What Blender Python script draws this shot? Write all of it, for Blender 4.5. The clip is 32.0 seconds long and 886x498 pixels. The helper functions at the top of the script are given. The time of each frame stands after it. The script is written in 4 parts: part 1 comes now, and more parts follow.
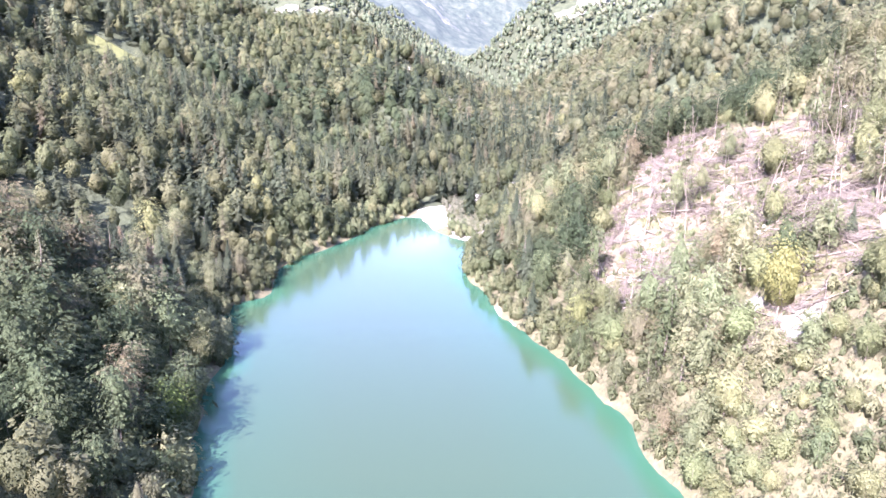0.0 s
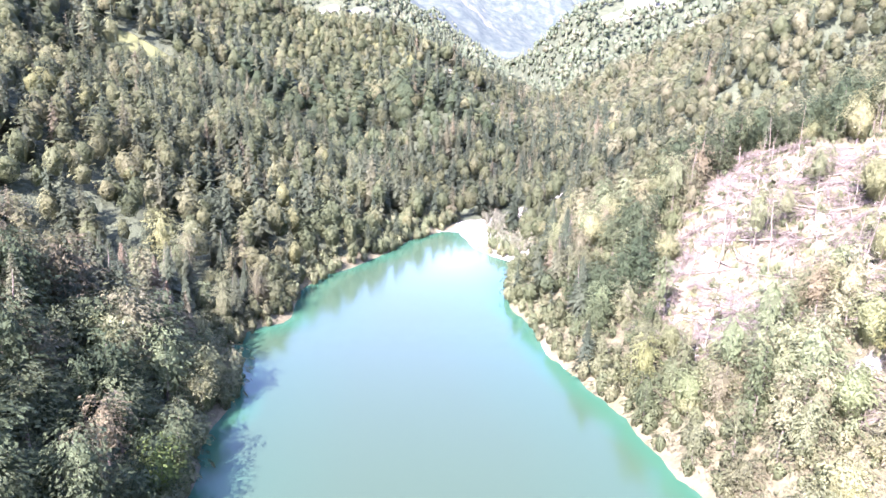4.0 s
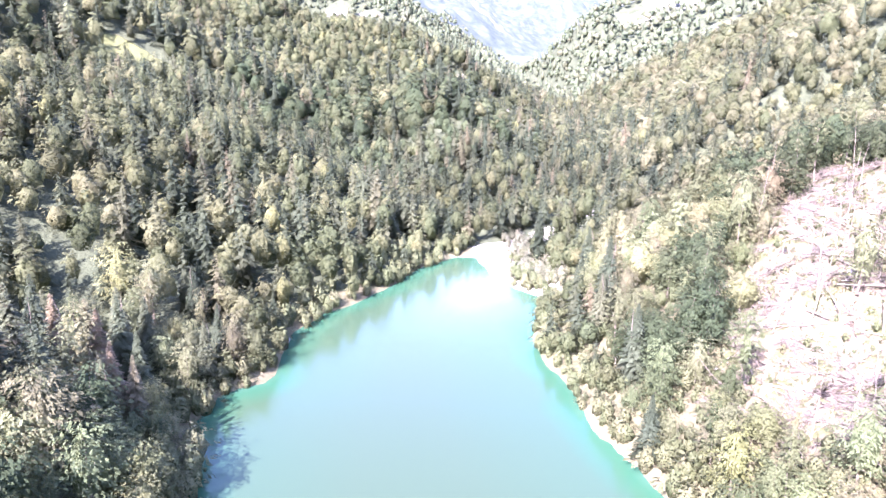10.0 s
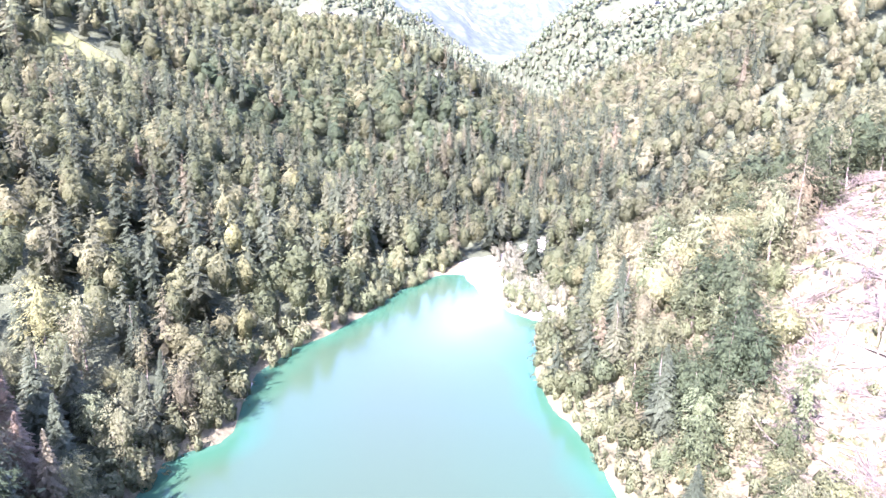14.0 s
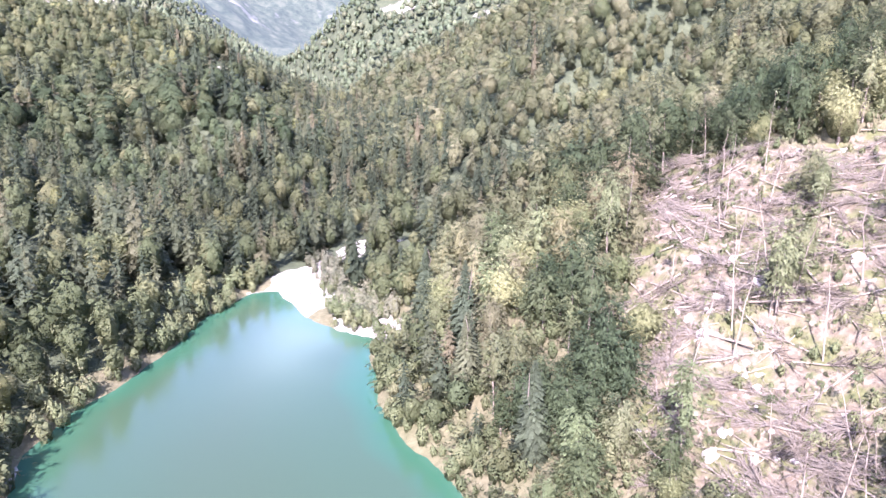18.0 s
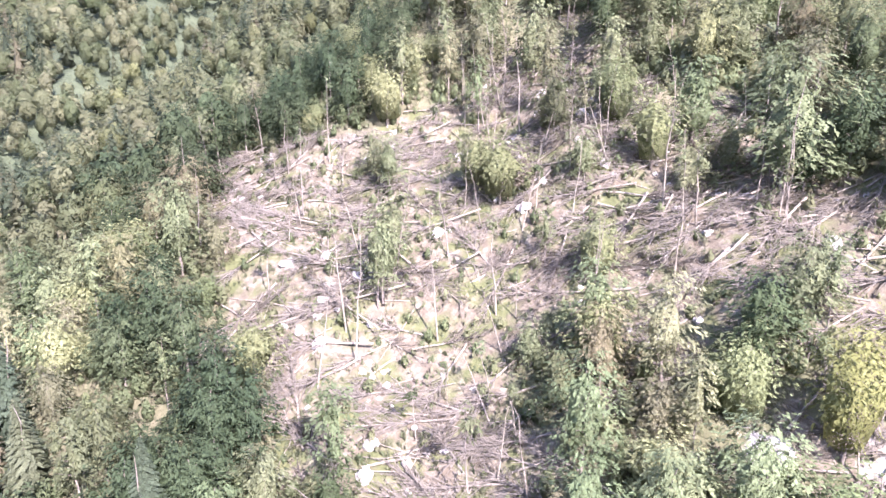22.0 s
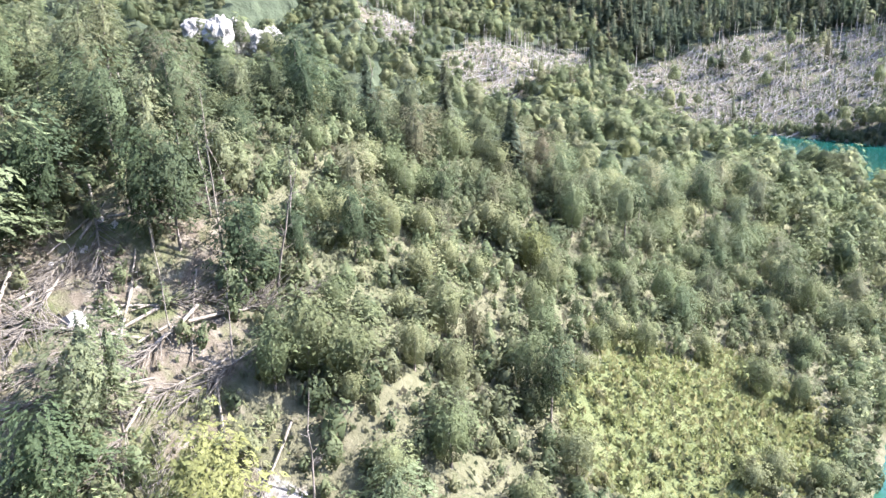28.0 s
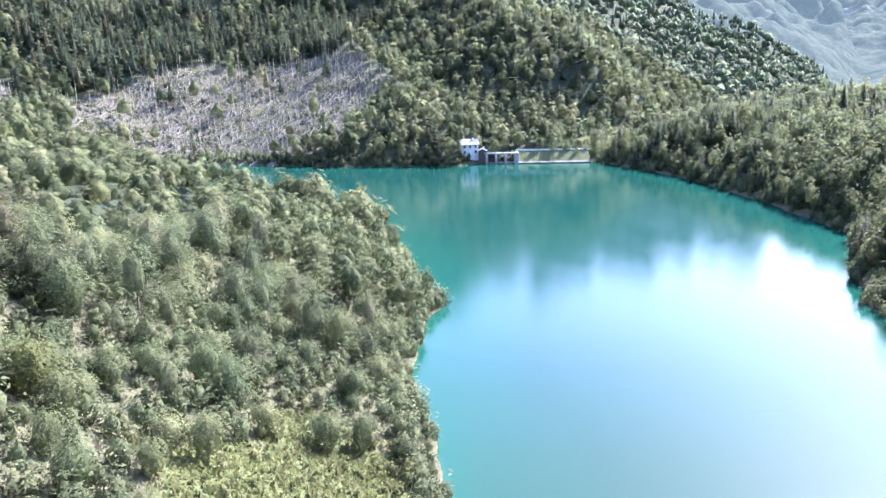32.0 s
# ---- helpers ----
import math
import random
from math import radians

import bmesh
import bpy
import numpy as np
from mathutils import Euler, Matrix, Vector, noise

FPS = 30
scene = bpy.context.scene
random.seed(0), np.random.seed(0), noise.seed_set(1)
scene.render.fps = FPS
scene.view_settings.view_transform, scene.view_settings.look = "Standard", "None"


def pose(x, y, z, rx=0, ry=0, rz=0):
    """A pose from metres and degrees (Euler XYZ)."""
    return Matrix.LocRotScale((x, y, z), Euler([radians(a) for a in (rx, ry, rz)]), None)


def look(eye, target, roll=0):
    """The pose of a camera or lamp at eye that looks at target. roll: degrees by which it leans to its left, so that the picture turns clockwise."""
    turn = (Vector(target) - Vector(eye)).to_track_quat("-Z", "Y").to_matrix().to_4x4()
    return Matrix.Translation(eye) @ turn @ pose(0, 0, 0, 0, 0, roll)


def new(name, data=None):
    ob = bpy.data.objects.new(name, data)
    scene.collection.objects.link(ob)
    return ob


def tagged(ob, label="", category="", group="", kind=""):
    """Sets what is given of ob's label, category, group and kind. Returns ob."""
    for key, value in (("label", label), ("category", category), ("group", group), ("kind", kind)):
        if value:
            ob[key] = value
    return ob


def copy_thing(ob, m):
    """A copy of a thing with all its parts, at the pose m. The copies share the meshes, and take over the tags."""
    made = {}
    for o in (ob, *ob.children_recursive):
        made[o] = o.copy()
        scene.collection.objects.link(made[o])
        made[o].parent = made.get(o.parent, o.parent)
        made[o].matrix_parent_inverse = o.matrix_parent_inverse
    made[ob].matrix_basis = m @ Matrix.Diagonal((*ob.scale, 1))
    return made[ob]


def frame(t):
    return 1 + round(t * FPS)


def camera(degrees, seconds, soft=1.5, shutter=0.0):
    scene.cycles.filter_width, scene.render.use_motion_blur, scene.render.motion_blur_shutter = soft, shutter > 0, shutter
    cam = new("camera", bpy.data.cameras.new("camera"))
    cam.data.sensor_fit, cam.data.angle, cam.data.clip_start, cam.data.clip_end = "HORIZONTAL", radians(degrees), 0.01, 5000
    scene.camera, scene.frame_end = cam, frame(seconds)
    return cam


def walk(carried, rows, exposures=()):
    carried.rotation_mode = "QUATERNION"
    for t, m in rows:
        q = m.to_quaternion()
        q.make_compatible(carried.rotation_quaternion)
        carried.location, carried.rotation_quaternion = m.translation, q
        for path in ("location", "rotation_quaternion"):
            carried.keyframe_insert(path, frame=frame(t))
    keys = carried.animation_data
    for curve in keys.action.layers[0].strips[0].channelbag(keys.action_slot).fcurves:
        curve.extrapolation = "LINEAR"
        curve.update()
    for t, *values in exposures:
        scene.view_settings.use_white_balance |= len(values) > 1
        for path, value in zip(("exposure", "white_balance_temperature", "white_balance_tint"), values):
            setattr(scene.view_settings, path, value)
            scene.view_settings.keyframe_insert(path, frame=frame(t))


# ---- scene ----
cam = camera(65.09, 32.0)
PATH = [
    (0.0, pose(-0.00, -0.00, 50.84, 74.18, -0.35, 0.19)),
    (0.5, pose(-0.11, 2.18, 50.79, 74.19, -0.41, 0.09)),
    (1.0, pose(-0.30, 4.38, 50.71, 74.20, -0.52, 0.21)),
    (1.5, pose(-0.35, 6.56, 50.61, 74.22, -0.77, 2.13)),
    (2.0, pose(-0.43, 8.69, 50.55, 74.24, -0.92, 2.96)),
    (2.5, pose(-0.61, 10.78, 50.48, 74.27, -0.99, 3.44)),
    (3.0, pose(-0.79, 13.07, 50.42, 74.30, -1.07, 3.49)),
    (3.5, pose(-0.99, 15.30, 50.36, 74.34, -1.08, 3.42)),
    (5.5, pose(-2.01, 23.16, 50.17, 74.51, -1.18, 3.70)),
    (6.0, pose(-2.11, 25.31, 50.06, 74.53, -1.22, 4.84)),
    (6.5, pose(-2.23, 27.54, 49.98, 74.57, -1.14, 4.94)),
    (7.0, pose(-2.41, 29.78, 49.89, 74.60, -1.04, 4.88)),
    (7.5, pose(-2.63, 31.97, 49.81, 74.64, -1.02, 4.84)),
    (8.0, pose(-2.93, 34.15, 49.69, 74.66, -0.98, 4.79)),
    (8.5, pose(-3.19, 36.47, 49.56, 74.69, -0.93, 4.73)),
    (9.0, pose(-3.43, 38.77, 49.43, 74.72, -0.83, 4.68)),
    (9.5, pose(-3.68, 40.99, 49.31, 74.76, -0.88, 4.64)),
    (10.0, pose(-3.99, 43.17, 49.20, 74.79, -0.80, 4.23)),
    (10.5, pose(-4.35, 45.39, 49.08, 74.81, -0.78, 4.17)),
    (11.0, pose(-4.66, 47.63, 48.96, 74.82, -0.81, 4.13)),
    (11.5, pose(-5.02, 49.84, 48.85, 74.83, -0.75, 3.91)),
    (12.0, pose(-5.32, 52.01, 48.75, 74.83, -0.57, 3.29)),
    (12.5, pose(-5.68, 54.15, 48.67, 74.83, -0.50, 2.70)),
    (13.0, pose(-5.99, 56.38, 48.58, 74.83, -0.45, 2.33)),
    (13.5, pose(-6.30, 58.59, 48.48, 74.83, -0.44, 2.27)),
    (15.5, pose(-7.39, 67.20, 48.05, 74.80, -0.33, 2.15)),
    (16.0, pose(-7.47, 69.45, 47.97, 74.78, -0.17, 1.27)),
    (16.5, pose(-7.54, 71.37, 47.84, 74.73, 0.08, -1.54)),
    (17.0, pose(-7.90, 73.01, 47.65, 74.63, 0.48, -5.59)),
    (17.5, pose(-8.65, 74.33, 47.44, 74.49, 0.64, -10.29)),
    (18.0, pose(-9.67, 75.49, 47.32, 74.40, -0.13, -14.93)),
    (18.5, pose(-10.02, 77.09, 47.19, 74.35, -0.07, -19.62)),
    (19.0, pose(-9.94, 78.97, 47.04, 74.30, 0.19, -24.27)),
    (19.5, pose(-9.67, 80.86, 46.88, 74.26, 0.38, -28.90)),
    (20.0, pose(-9.41, 82.64, 46.72, 74.22, 0.56, -33.77)),
    (20.5, pose(-9.17, 84.30, 46.48, 74.16, 0.65, -38.66)),
    (21.0, pose(-8.84, 85.92, 46.25, 74.10, 0.67, -43.59)),
    (21.5, pose(-8.38, 87.52, 46.03, 74.06, 0.73, -48.65)),
    (22.0, pose(-7.65, 89.03, 45.90, 74.05, 0.73, -53.46)),
    (22.5, pose(-6.76, 90.48, 45.83, 74.04, 0.68, -58.14)),
    (23.0, pose(-5.67, 91.91, 45.78, 74.05, 0.70, -62.88)),
    (23.5, pose(-4.37, 93.27, 45.78, 74.07, 0.73, -67.69)),
    (24.0, pose(-3.01, 94.40, 45.75, 74.09, 0.79, -72.89)),
    (24.5, pose(-1.64, 95.55, 45.70, 74.10, 0.91, -78.88)),
    (25.0, pose(-0.09, 96.59, 45.69, 74.11, 0.98, -84.87)),
    (25.5, pose(1.66, 97.39, 45.64, 74.12, 1.20, -90.78)),
    (27.5, pose(9.00, 97.55, 45.57, 74.21, 1.80, -114.34)),
    (28.0, pose(10.67, 97.36, 45.54, 74.25, 2.02, -120.53)),
    (28.5, pose(12.09, 97.23, 45.46, 74.29, 2.33, -127.21)),
    (29.0, pose(13.50, 96.94, 45.50, 74.38, 2.45, -133.82)),
    (29.5, pose(15.14, 96.47, 45.55, 74.50, 2.47, -140.49)),
    (30.0, pose(16.72, 95.95, 45.66, 74.64, 2.47, -146.72)),
    (30.5, pose(18.40, 95.09, 45.82, 74.84, 2.22, -150.84)),
    (31.0, pose(20.04, 93.96, 46.04, 75.06, 1.81, -154.16)),
    (31.5, pose(21.68, 92.66, 46.27, 75.25, 1.41, -158.44)),
    (32.0, pose(23.40, 91.20, 46.45, 75.38, 1.19, -163.48)),
]
EXPOSURE = [(0.0, 3.22, 5950, 42), (3.5, 3.4, 5950, 43), (6.0, 3.53, 5950, 44), (9.0, 3.63, 5900, 46), (13.0, 3.68, 5850, 47), (16.5, 3.54, 5850, 46), (17.5, 3.2, 5900, 43),
            (18.5, 2.6, 5950, 39), (19.2, 2.38, 5950, 37), (20.0, 2.6, 5950, 37), (20.8, 3.07, 5900, 37), (21.6, 3.07, 5900, 36), (22.6, 2.4, 5950, 31), (23.2, 2.18, 6000, 29), (24.0, 2.06, 6000, 28), (25.0, 2.25, 6050, 27),
            (28.0, 2.76, 5900, 18), (30.0, 2.86, 5750, 20), (32.0, 2.76, 5600, 22)]
walk(cam, PATH, EXPOSURE)

# ---- sky and sun ----
TO_SUN = Vector((-0.38, -0.76, 0.72)).normalized()
world = bpy.data.worlds.new("sky")
scene.world = world
world.use_nodes = True
wn = world.node_tree.nodes
sky = wn.new("ShaderNodeTexSky")
sky.sky_type = "NISHITA"
sky.sun_disc = False
sky.sun_elevation = math.asin(TO_SUN.z)
sky.sun_rotation = math.atan2(TO_SUN.x, TO_SUN.y)
sky.air_density, sky.dust_density, sky.ozone_density = 0.7, 0.9, 0.4
wn["Background"].inputs["Strength"].default_value = 0.15
world.node_tree.links.new(sky.outputs[0], wn["Background"].inputs["Color"])
sun = new("sun", bpy.data.lights.new("sun", "SUN"))
sun.data.energy, sun.data.angle, sun.data.color = 4.0, radians(0.6), (1.0, 0.945, 0.85)
sun.matrix_world = look(TO_SUN * 500, (0, 0, 0))

# ---- materials ----


def shader(name, rough=0.8, spec=0.3):
    m = bpy.data.materials.new(name)
    m.use_nodes = True
    b = m.node_tree.nodes["Principled BSDF"]
    b.inputs["Roughness"].default_value = rough
    b.inputs["Specular IOR Level"].default_value = spec
    return m, m.node_tree, b


def node(tree, kind, **values):
    n = tree.nodes.new(kind)
    for key, value in values.items():
        n.inputs[key].default_value = value
    return n


def ramp(tree, source, stops):
    r = tree.nodes.new("ShaderNodeValToRGB")
    while len(r.color_ramp.elements) < len(stops):
        r.color_ramp.elements.new(0.5)
    for e, (at, colour) in zip(r.color_ramp.elements, stops):
        e.position, e.color = at, (*colour, 1)
    tree.links.new(source, r.inputs[0])
    return r.outputs[0]


def noise_of(tree, scale, detail=4.0, rough=0.6, where=None):
    n = node(tree, "ShaderNodeTexNoise", Scale=scale, Detail=detail, Roughness=rough)
    if where is None:
        where = node(tree, "ShaderNodeTexCoord").outputs["Object"]
    tree.links.new(where, n.inputs["Vector"])
    return n.outputs["Fac"]


def mixed(tree, fac, a, b):
    m = tree.nodes.new("ShaderNodeMix")
    m.data_type = "RGBA"
    for sock, v in ((m.inputs[0], fac), (m.inputs[6], a), (m.inputs[7], b)):
        if isinstance(v, (int, float)):
            sock.default_value = v
        elif isinstance(v, tuple):
            sock.default_value = (*v, 1)
        else:
            tree.links.new(v, sock)
    return m.outputs[2]


def bumped(tree, b, height, strength, distance):
    n = node(tree, "ShaderNodeBump", Strength=strength, Distance=distance)
    tree.links.new(height, n.inputs["Height"])
    tree.links.new(n.outputs[0], b.inputs["Normal"])


def foliage(name, stops, per_object, glow=0.4, cut=0.455):
    """Leaves: a tint for each tree, a lesser one for each leaf clump, and light that passes through."""
    m, t, b = shader(name, 0.7, 0.12)
    if per_object:
        tint = t.nodes.new("ShaderNodeObjectInfo").outputs["Random"]
    else:
        a = t.nodes.new("ShaderNodeAttribute")
        a.attribute_name = "tint"
        tint = a.outputs["Fac"]
    base = ramp(t, tint, stops)
    island = t.nodes.new("ShaderNodeNewGeometry").outputs["Random Per Island"]
    scale = t.nodes.new("ShaderNodeMapRange")
    scale.inputs["To Min"].default_value, scale.inputs["To Max"].default_value = (0.74, 1.24) if per_object else (0.88, 1.12)
    t.links.new(island, scale.inputs["Value"])
    v = t.nodes.new("ShaderNodeHueSaturation")
    t.links.new(base, v.inputs["Color"])
    grain = noise_of(t, 5.0 if per_object else 1.6, 3, 0.7)
    leafy = t.nodes.new("ShaderNodeMapRange")
    leafy.inputs["From Min"].default_value, leafy.inputs["From Max"].default_value = 0.3, 0.7
    leafy.inputs["To Min"].default_value, leafy.inputs["To Max"].default_value = (0.74, 1.22) if per_object else (0.84, 1.14)
    t.links.new(grain, leafy.inputs["Value"])
    # stands of trees differ in tone
    spot = t.nodes.new("ShaderNodeObjectInfo").outputs["Location"] if per_object else None
    stand = t.nodes.new("ShaderNodeMapRange")
    stand.inputs["From Min"].default_value, stand.inputs["From Max"].default_value = 0.32, 0.68
    stand.inputs["To Min"].default_value, stand.inputs["To Max"].default_value = 0.70, 1.22
    t.links.new(noise_of(t, 0.032, 2, 0.5, spot), stand.inputs["Value"])
    toned = t.nodes.new("ShaderNodeMath")
    toned.operation = "MULTIPLY"
    t.links.new(scale.outputs[0], toned.inputs[0])
    t.links.new(stand.outputs[0], toned.inputs[1])
    both = t.nodes.new("ShaderNodeMath")
    both.operation = "MULTIPLY"
    t.links.new(toned.outputs[0], both.inputs[0])
    t.links.new(leafy.outputs[0], both.inputs[1])
    t.links.new(both.outputs[0], v.inputs["Value"])
    # a crown catches the light as a rounded whole more than leaf by leaf
    soft = t.nodes.new("ShaderNodeAttribute")
    soft.attribute_name = "soft"
    turn_ = t.nodes.new("ShaderNodeVectorTransform")
    turn_.vector_type, turn_.convert_from, turn_.convert_to = "NORMAL", "OBJECT", "WORLD"
    t.links.new(soft.outputs["Vector"], turn_.inputs[0])
    blend = t.nodes.new("ShaderNodeVectorMath")
    blend.operation = "MULTIPLY_ADD"
    blend.inputs[1].default_value = (1.3, 1.3, 1.3) if per_object else (3.0, 3.0, 3.0)
    t.links.new(turn_.outputs[0], blend.inputs[0])
    t.links.new(t.nodes.new("ShaderNodeNewGeometry").outputs["Normal"], blend.inputs[2])
    level = t.nodes.new("ShaderNodeVectorMath")
    level.operation = "NORMALIZE"
    t.links.new(blend.outputs[0], level.inputs[0])
    relief = node(t, "ShaderNodeBump", Strength=0.3, Distance=0.1)
    t.links.new(grain, relief.inputs["Height"])
    t.links.new(level.outputs[0], relief.inputs["Normal"])
    t.links.new(relief.outputs[0], b.inputs["Normal"])
    t.links.new(v.outputs[0], b.inputs["Base Color"])
    tr = t.nodes.new("ShaderNodeBsdfTranslucent")
    t.links.new(v.outputs[0], tr.inputs["Color"])
    mix = t.nodes.new("ShaderNodeMixShader")
    mix.inputs[0].default_value = glow
    t.links.new(b.outputs[0], mix.inputs[1])
    t.links.new(tr.outputs[0], mix.inputs[2])
    if cut:
        # leaves and gaps within a spray
        holes = noise_of(t, 9.0 if per_object else 4.5, 1, 0.5)
        gap = t.nodes.new("ShaderNodeMath")
        gap.operation = "LESS_THAN"
        gap.inputs[1].default_value = cut
        t.links.new(holes, gap.inputs[0])
        clear = t.nodes.new("ShaderNodeBsdfTransparent")
        lace = t.nodes.new("ShaderNodeMixShader")
        t.links.new(gap.outputs[0], lace.inputs[0])
        t.links.new(mix.outputs[0], lace.inputs[1])
        t.links.new(clear.outputs[0], lace.inputs[2])
        mix = lace
    t.links.new(mix.outputs[0], t.nodes["Material Output"].inputs["Surface"])
    return m


BROAD = [(0.0, (0.058, 0.080, 0.038)), (0.14, (0.088, 0.110, 0.054)), (0.3, (0.140, 0.154, 0.084)), (0.55, (0.110, 0.144, 0.072)), (0.8, (0.170, 0.180, 0.098)), (0.94, (0.172, 0.170, 0.098)), (1.0, (0.18, 0.20, 0.082))]
TAWNY = [(0.0, (0.085, 0.100, 0.053)), (0.25, (0.130, 0.125, 0.076)), (0.5, (0.095, 0.115, 0.056)), (0.75, (0.142, 0.140, 0.076)), (0.9, (0.150, 0.134, 0.080)), (1.0, (0.12, 0.145, 0.058))]
MAPLE = [(0.0, (0.120, 0.150, 0.070)), (0.5, (0.165, 0.180, 0.087)), (1.0, (0.205, 0.215, 0.107))]
# far ring: paler, greyer greens put the distance haze into the leaf colour
HIGH_HAZED = [(0.0, (0.105, 0.140, 0.085)), (0.4, (0.120, 0.155, 0.094)), (0.75, (0.138, 0.166, 0.100)), (1.0, (0.16, 0.175, 0.11))]
FIR = [(0.0, (0.048, 0.066, 0.042)), (0.5, (0.070, 0.090, 0.056)), (0.85, (0.100, 0.112, 0.066)), (0.95, (0.125, 0.125, 0.076)), (1.0, (0.15, 0.135, 0.087))]
WOODS = [(0.0, (0.080, 0.102, 0.052)), (0.35, (0.112, 0.134, 0.068)), (0.7, (0.135, 0.152, 0.078)), (0.93, (0.162, 0.170, 0.090)), (1.0, (0.175, 0.19, 0.084))]
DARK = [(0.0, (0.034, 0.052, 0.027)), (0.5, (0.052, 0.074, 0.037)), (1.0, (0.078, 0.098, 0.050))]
leaf_mat = foliage("broad_leaves", BROAD, True)
maple_mat = foliage("maple_leaves", MAPLE, True)
tawny_mat = foliage("tawny_leaves", TAWNY, True)
tawny_sunlit_far = foliage("tawny_sunlit_woodland_leaves", [(0.0, (0.108, 0.125, 0.066)), (0.5, (0.140, 0.152, 0.082)), (1.0, (0.166, 0.168, 0.098))], False, 0.55)
brown_fir_mat = foliage("browned_needles", [(0.0, (0.17, 0.15, 0.095)), (1.0, (0.20, 0.16, 0.11))], True, 0.25)
dark_mat = foliage("dark_shaded_beech_leaves", DARK, True)
dark_far = foliage("dark_shaded_woodland_leaves", DARK, False)
fir_mat = foliage("fir_needles", FIR, True, 0.25)
leaf_hazed = foliage("hazed_mountain_leaves", HIGH_HAZED, False, 0.5, 0)
leaf_far = foliage("woodland_leaves", WOODS, False, 0.6)
fir_far = foliage("woodland_needles", FIR, False, 0.52)
yellow_mat = foliage("yellow_green_leaves", [(0.0, (0.14, 0.150, 0.056)), (1.0, (0.17, 0.165, 0.062))], True)
fresh_mat = foliage("fresh_green_leaves", [(0.0, (0.085, 0.125, 0.036)), (1.0, (0.10, 0.14, 0.04))], True)
shrub_mat = foliage("shrub_leaves", [(0.0, (0.098, 0.124, 0.062)), (0.6, (0.135, 0.156, 0.080)), (1.0, (0.168, 0.176, 0.096))], False, 0.46)


def bark(name, a, b_, scale=3.0, rough=0.9):
    m, t, b = shader(name, rough, 0.2)
    n = noise_of(t, scale, 6)
    t.links.new(ramp(t, n, [(0.3, a), (0.7, b_)]), b.inputs["Base Color"])
    bumped(t, b, n, 0.6, 0.05)
    return m


bark_mat = bark("grey_bark", (0.10, 0.085, 0.07), (0.24, 0.21, 0.18))
dead_mat = bark("bleached_dead_wood", (0.12, 0.104, 0.082), (0.26, 0.232, 0.190))
silver_mat = bark("weathered_silver_wood", (0.18, 0.168, 0.148), (0.34, 0.32, 0.285))
twig_mat = bark("dry_brown_twigs", (0.085, 0.074, 0.060), (0.18, 0.160, 0.134))


def rocky(name, a, b_, scale):
    m, t, b = shader(name, 0.9, 0.2)
    n = noise_of(t, scale, 8, 0.65)
    t.links.new(ramp(t, n, [(0.3, a), (0.65, b_)]), b.inputs["Base Color"])
    bumped(t, b, n, 0.8, 0.25)
    return m


rock_mat = rocky("pale_limestone", (0.17, 0.160, 0.142), (0.39, 0.37, 0.335), 0.8)

# ---- the lie of the land ----
LAKE = [(-21, 0), (-20, -49), (-22, -80), (-30, -121), (-14, -166), (12, -217), (48, -259), (89, -252), (104, -243), (113, -234), (170, -222), (230, -225),
        (262, -205), (258, -178), (225, -152), (180, -140), (150, -128), (118, -116), (92, -86), (80, -67), (64, -38), (62, -24),
        (59, -5), (50, 12), (44, 26), (37, 42), (31, 60), (28.5, 76), (27, 90), (23, 101.5), (18.5, 115.5), (12, 130), (8, 147), (5, 165),
        (6, 176), (9, 185), (2, 192), (-4, 204), (-8, 217), (-13, 217), (-21.5, 206), (-26, 190), (-31, 179), (-36, 172), (-40.5, 160), (-39.5, 150),
        (-38.5, 141), (-45.5, 135.5), (-43.5, 126), (-40.5, 117), (-37.5, 104), (-34.5, 84), (-31.5, 71), (-28, 40)]
# valley floors: points of x, y, z along the floor, its half width, the rise of its sides
FLOORS = [
    ([(0, 196, 0.2), (-2, 222, 0.8), (12, 262, 2.0), (26, 330, 3.0), (42, 430, 4.0), (49, 534, 5.0), (57, 640, 9), (52, 760, 13), (25, 870, 18), (-70, 970, 26), (-230, 1060, 40), (-520, 1150, 80)], 9, 0.56),
    ([(20, 232, 3), (60, 262, 11), (110, 285, 27), (200, 330, 66), (400, 430, 185)], 3, 0.60),
    ([(-42, 134, 1.5), (-75, 138, 9), (-130, 128, 42), (-230, 110, 100)], 4, 0.46),
    ([(-10, 225, 1), (-38, 280, 4), (-58, 335, 12), (-66, 365, 20)], 8, 0.42),
    ([(34, 420, 4), (-40, 442, 9), (-110, 435, 18), (-200, 405, 33), (-330, 360, 70)], 5, 0.48),
    ([(60, 610, 8), (-30, 640, 18), (-200, 690, 45), (-420, 720, 110)], 6, 0.52),
    ([(150, -112, 1), (138, -20, 4), (160, 40, 13), (225, 90, 40), (380, 150, 120)], 11, 0.42),
    ([(240, -130, 1.5), (262, -88, 3), (288, -20, 9), (335, 45, 40), (470, 90, 115)], 8, 0.50),
    ([(-20, 930, 22), (40, 1150, 32), (110, 1500, 46), (170, 1950, 70)], 30, 0.62),
    ([(64, -262, 1.0), (52, -290, -2), (8, -352, -6), (-34, -430, -8), (-105, -590, -12), (-185, -800, -16), (-270, -1100, -16), (-420, -1700, 10)], 9, 0.50),
    ([(-105, -590, -10), (-30, -640, 22), (110, -700, 80)], 4, 0.80),
    ([(-190, -820, -14), (-80, -930, 40), (60, -1000, 110)], 4, 0.80),
    ([(88, -266, 4), (112, -295, 9), (170, -345, 36), (270, -425, 85), (420, -520, 170)], 2, 0.48),
]
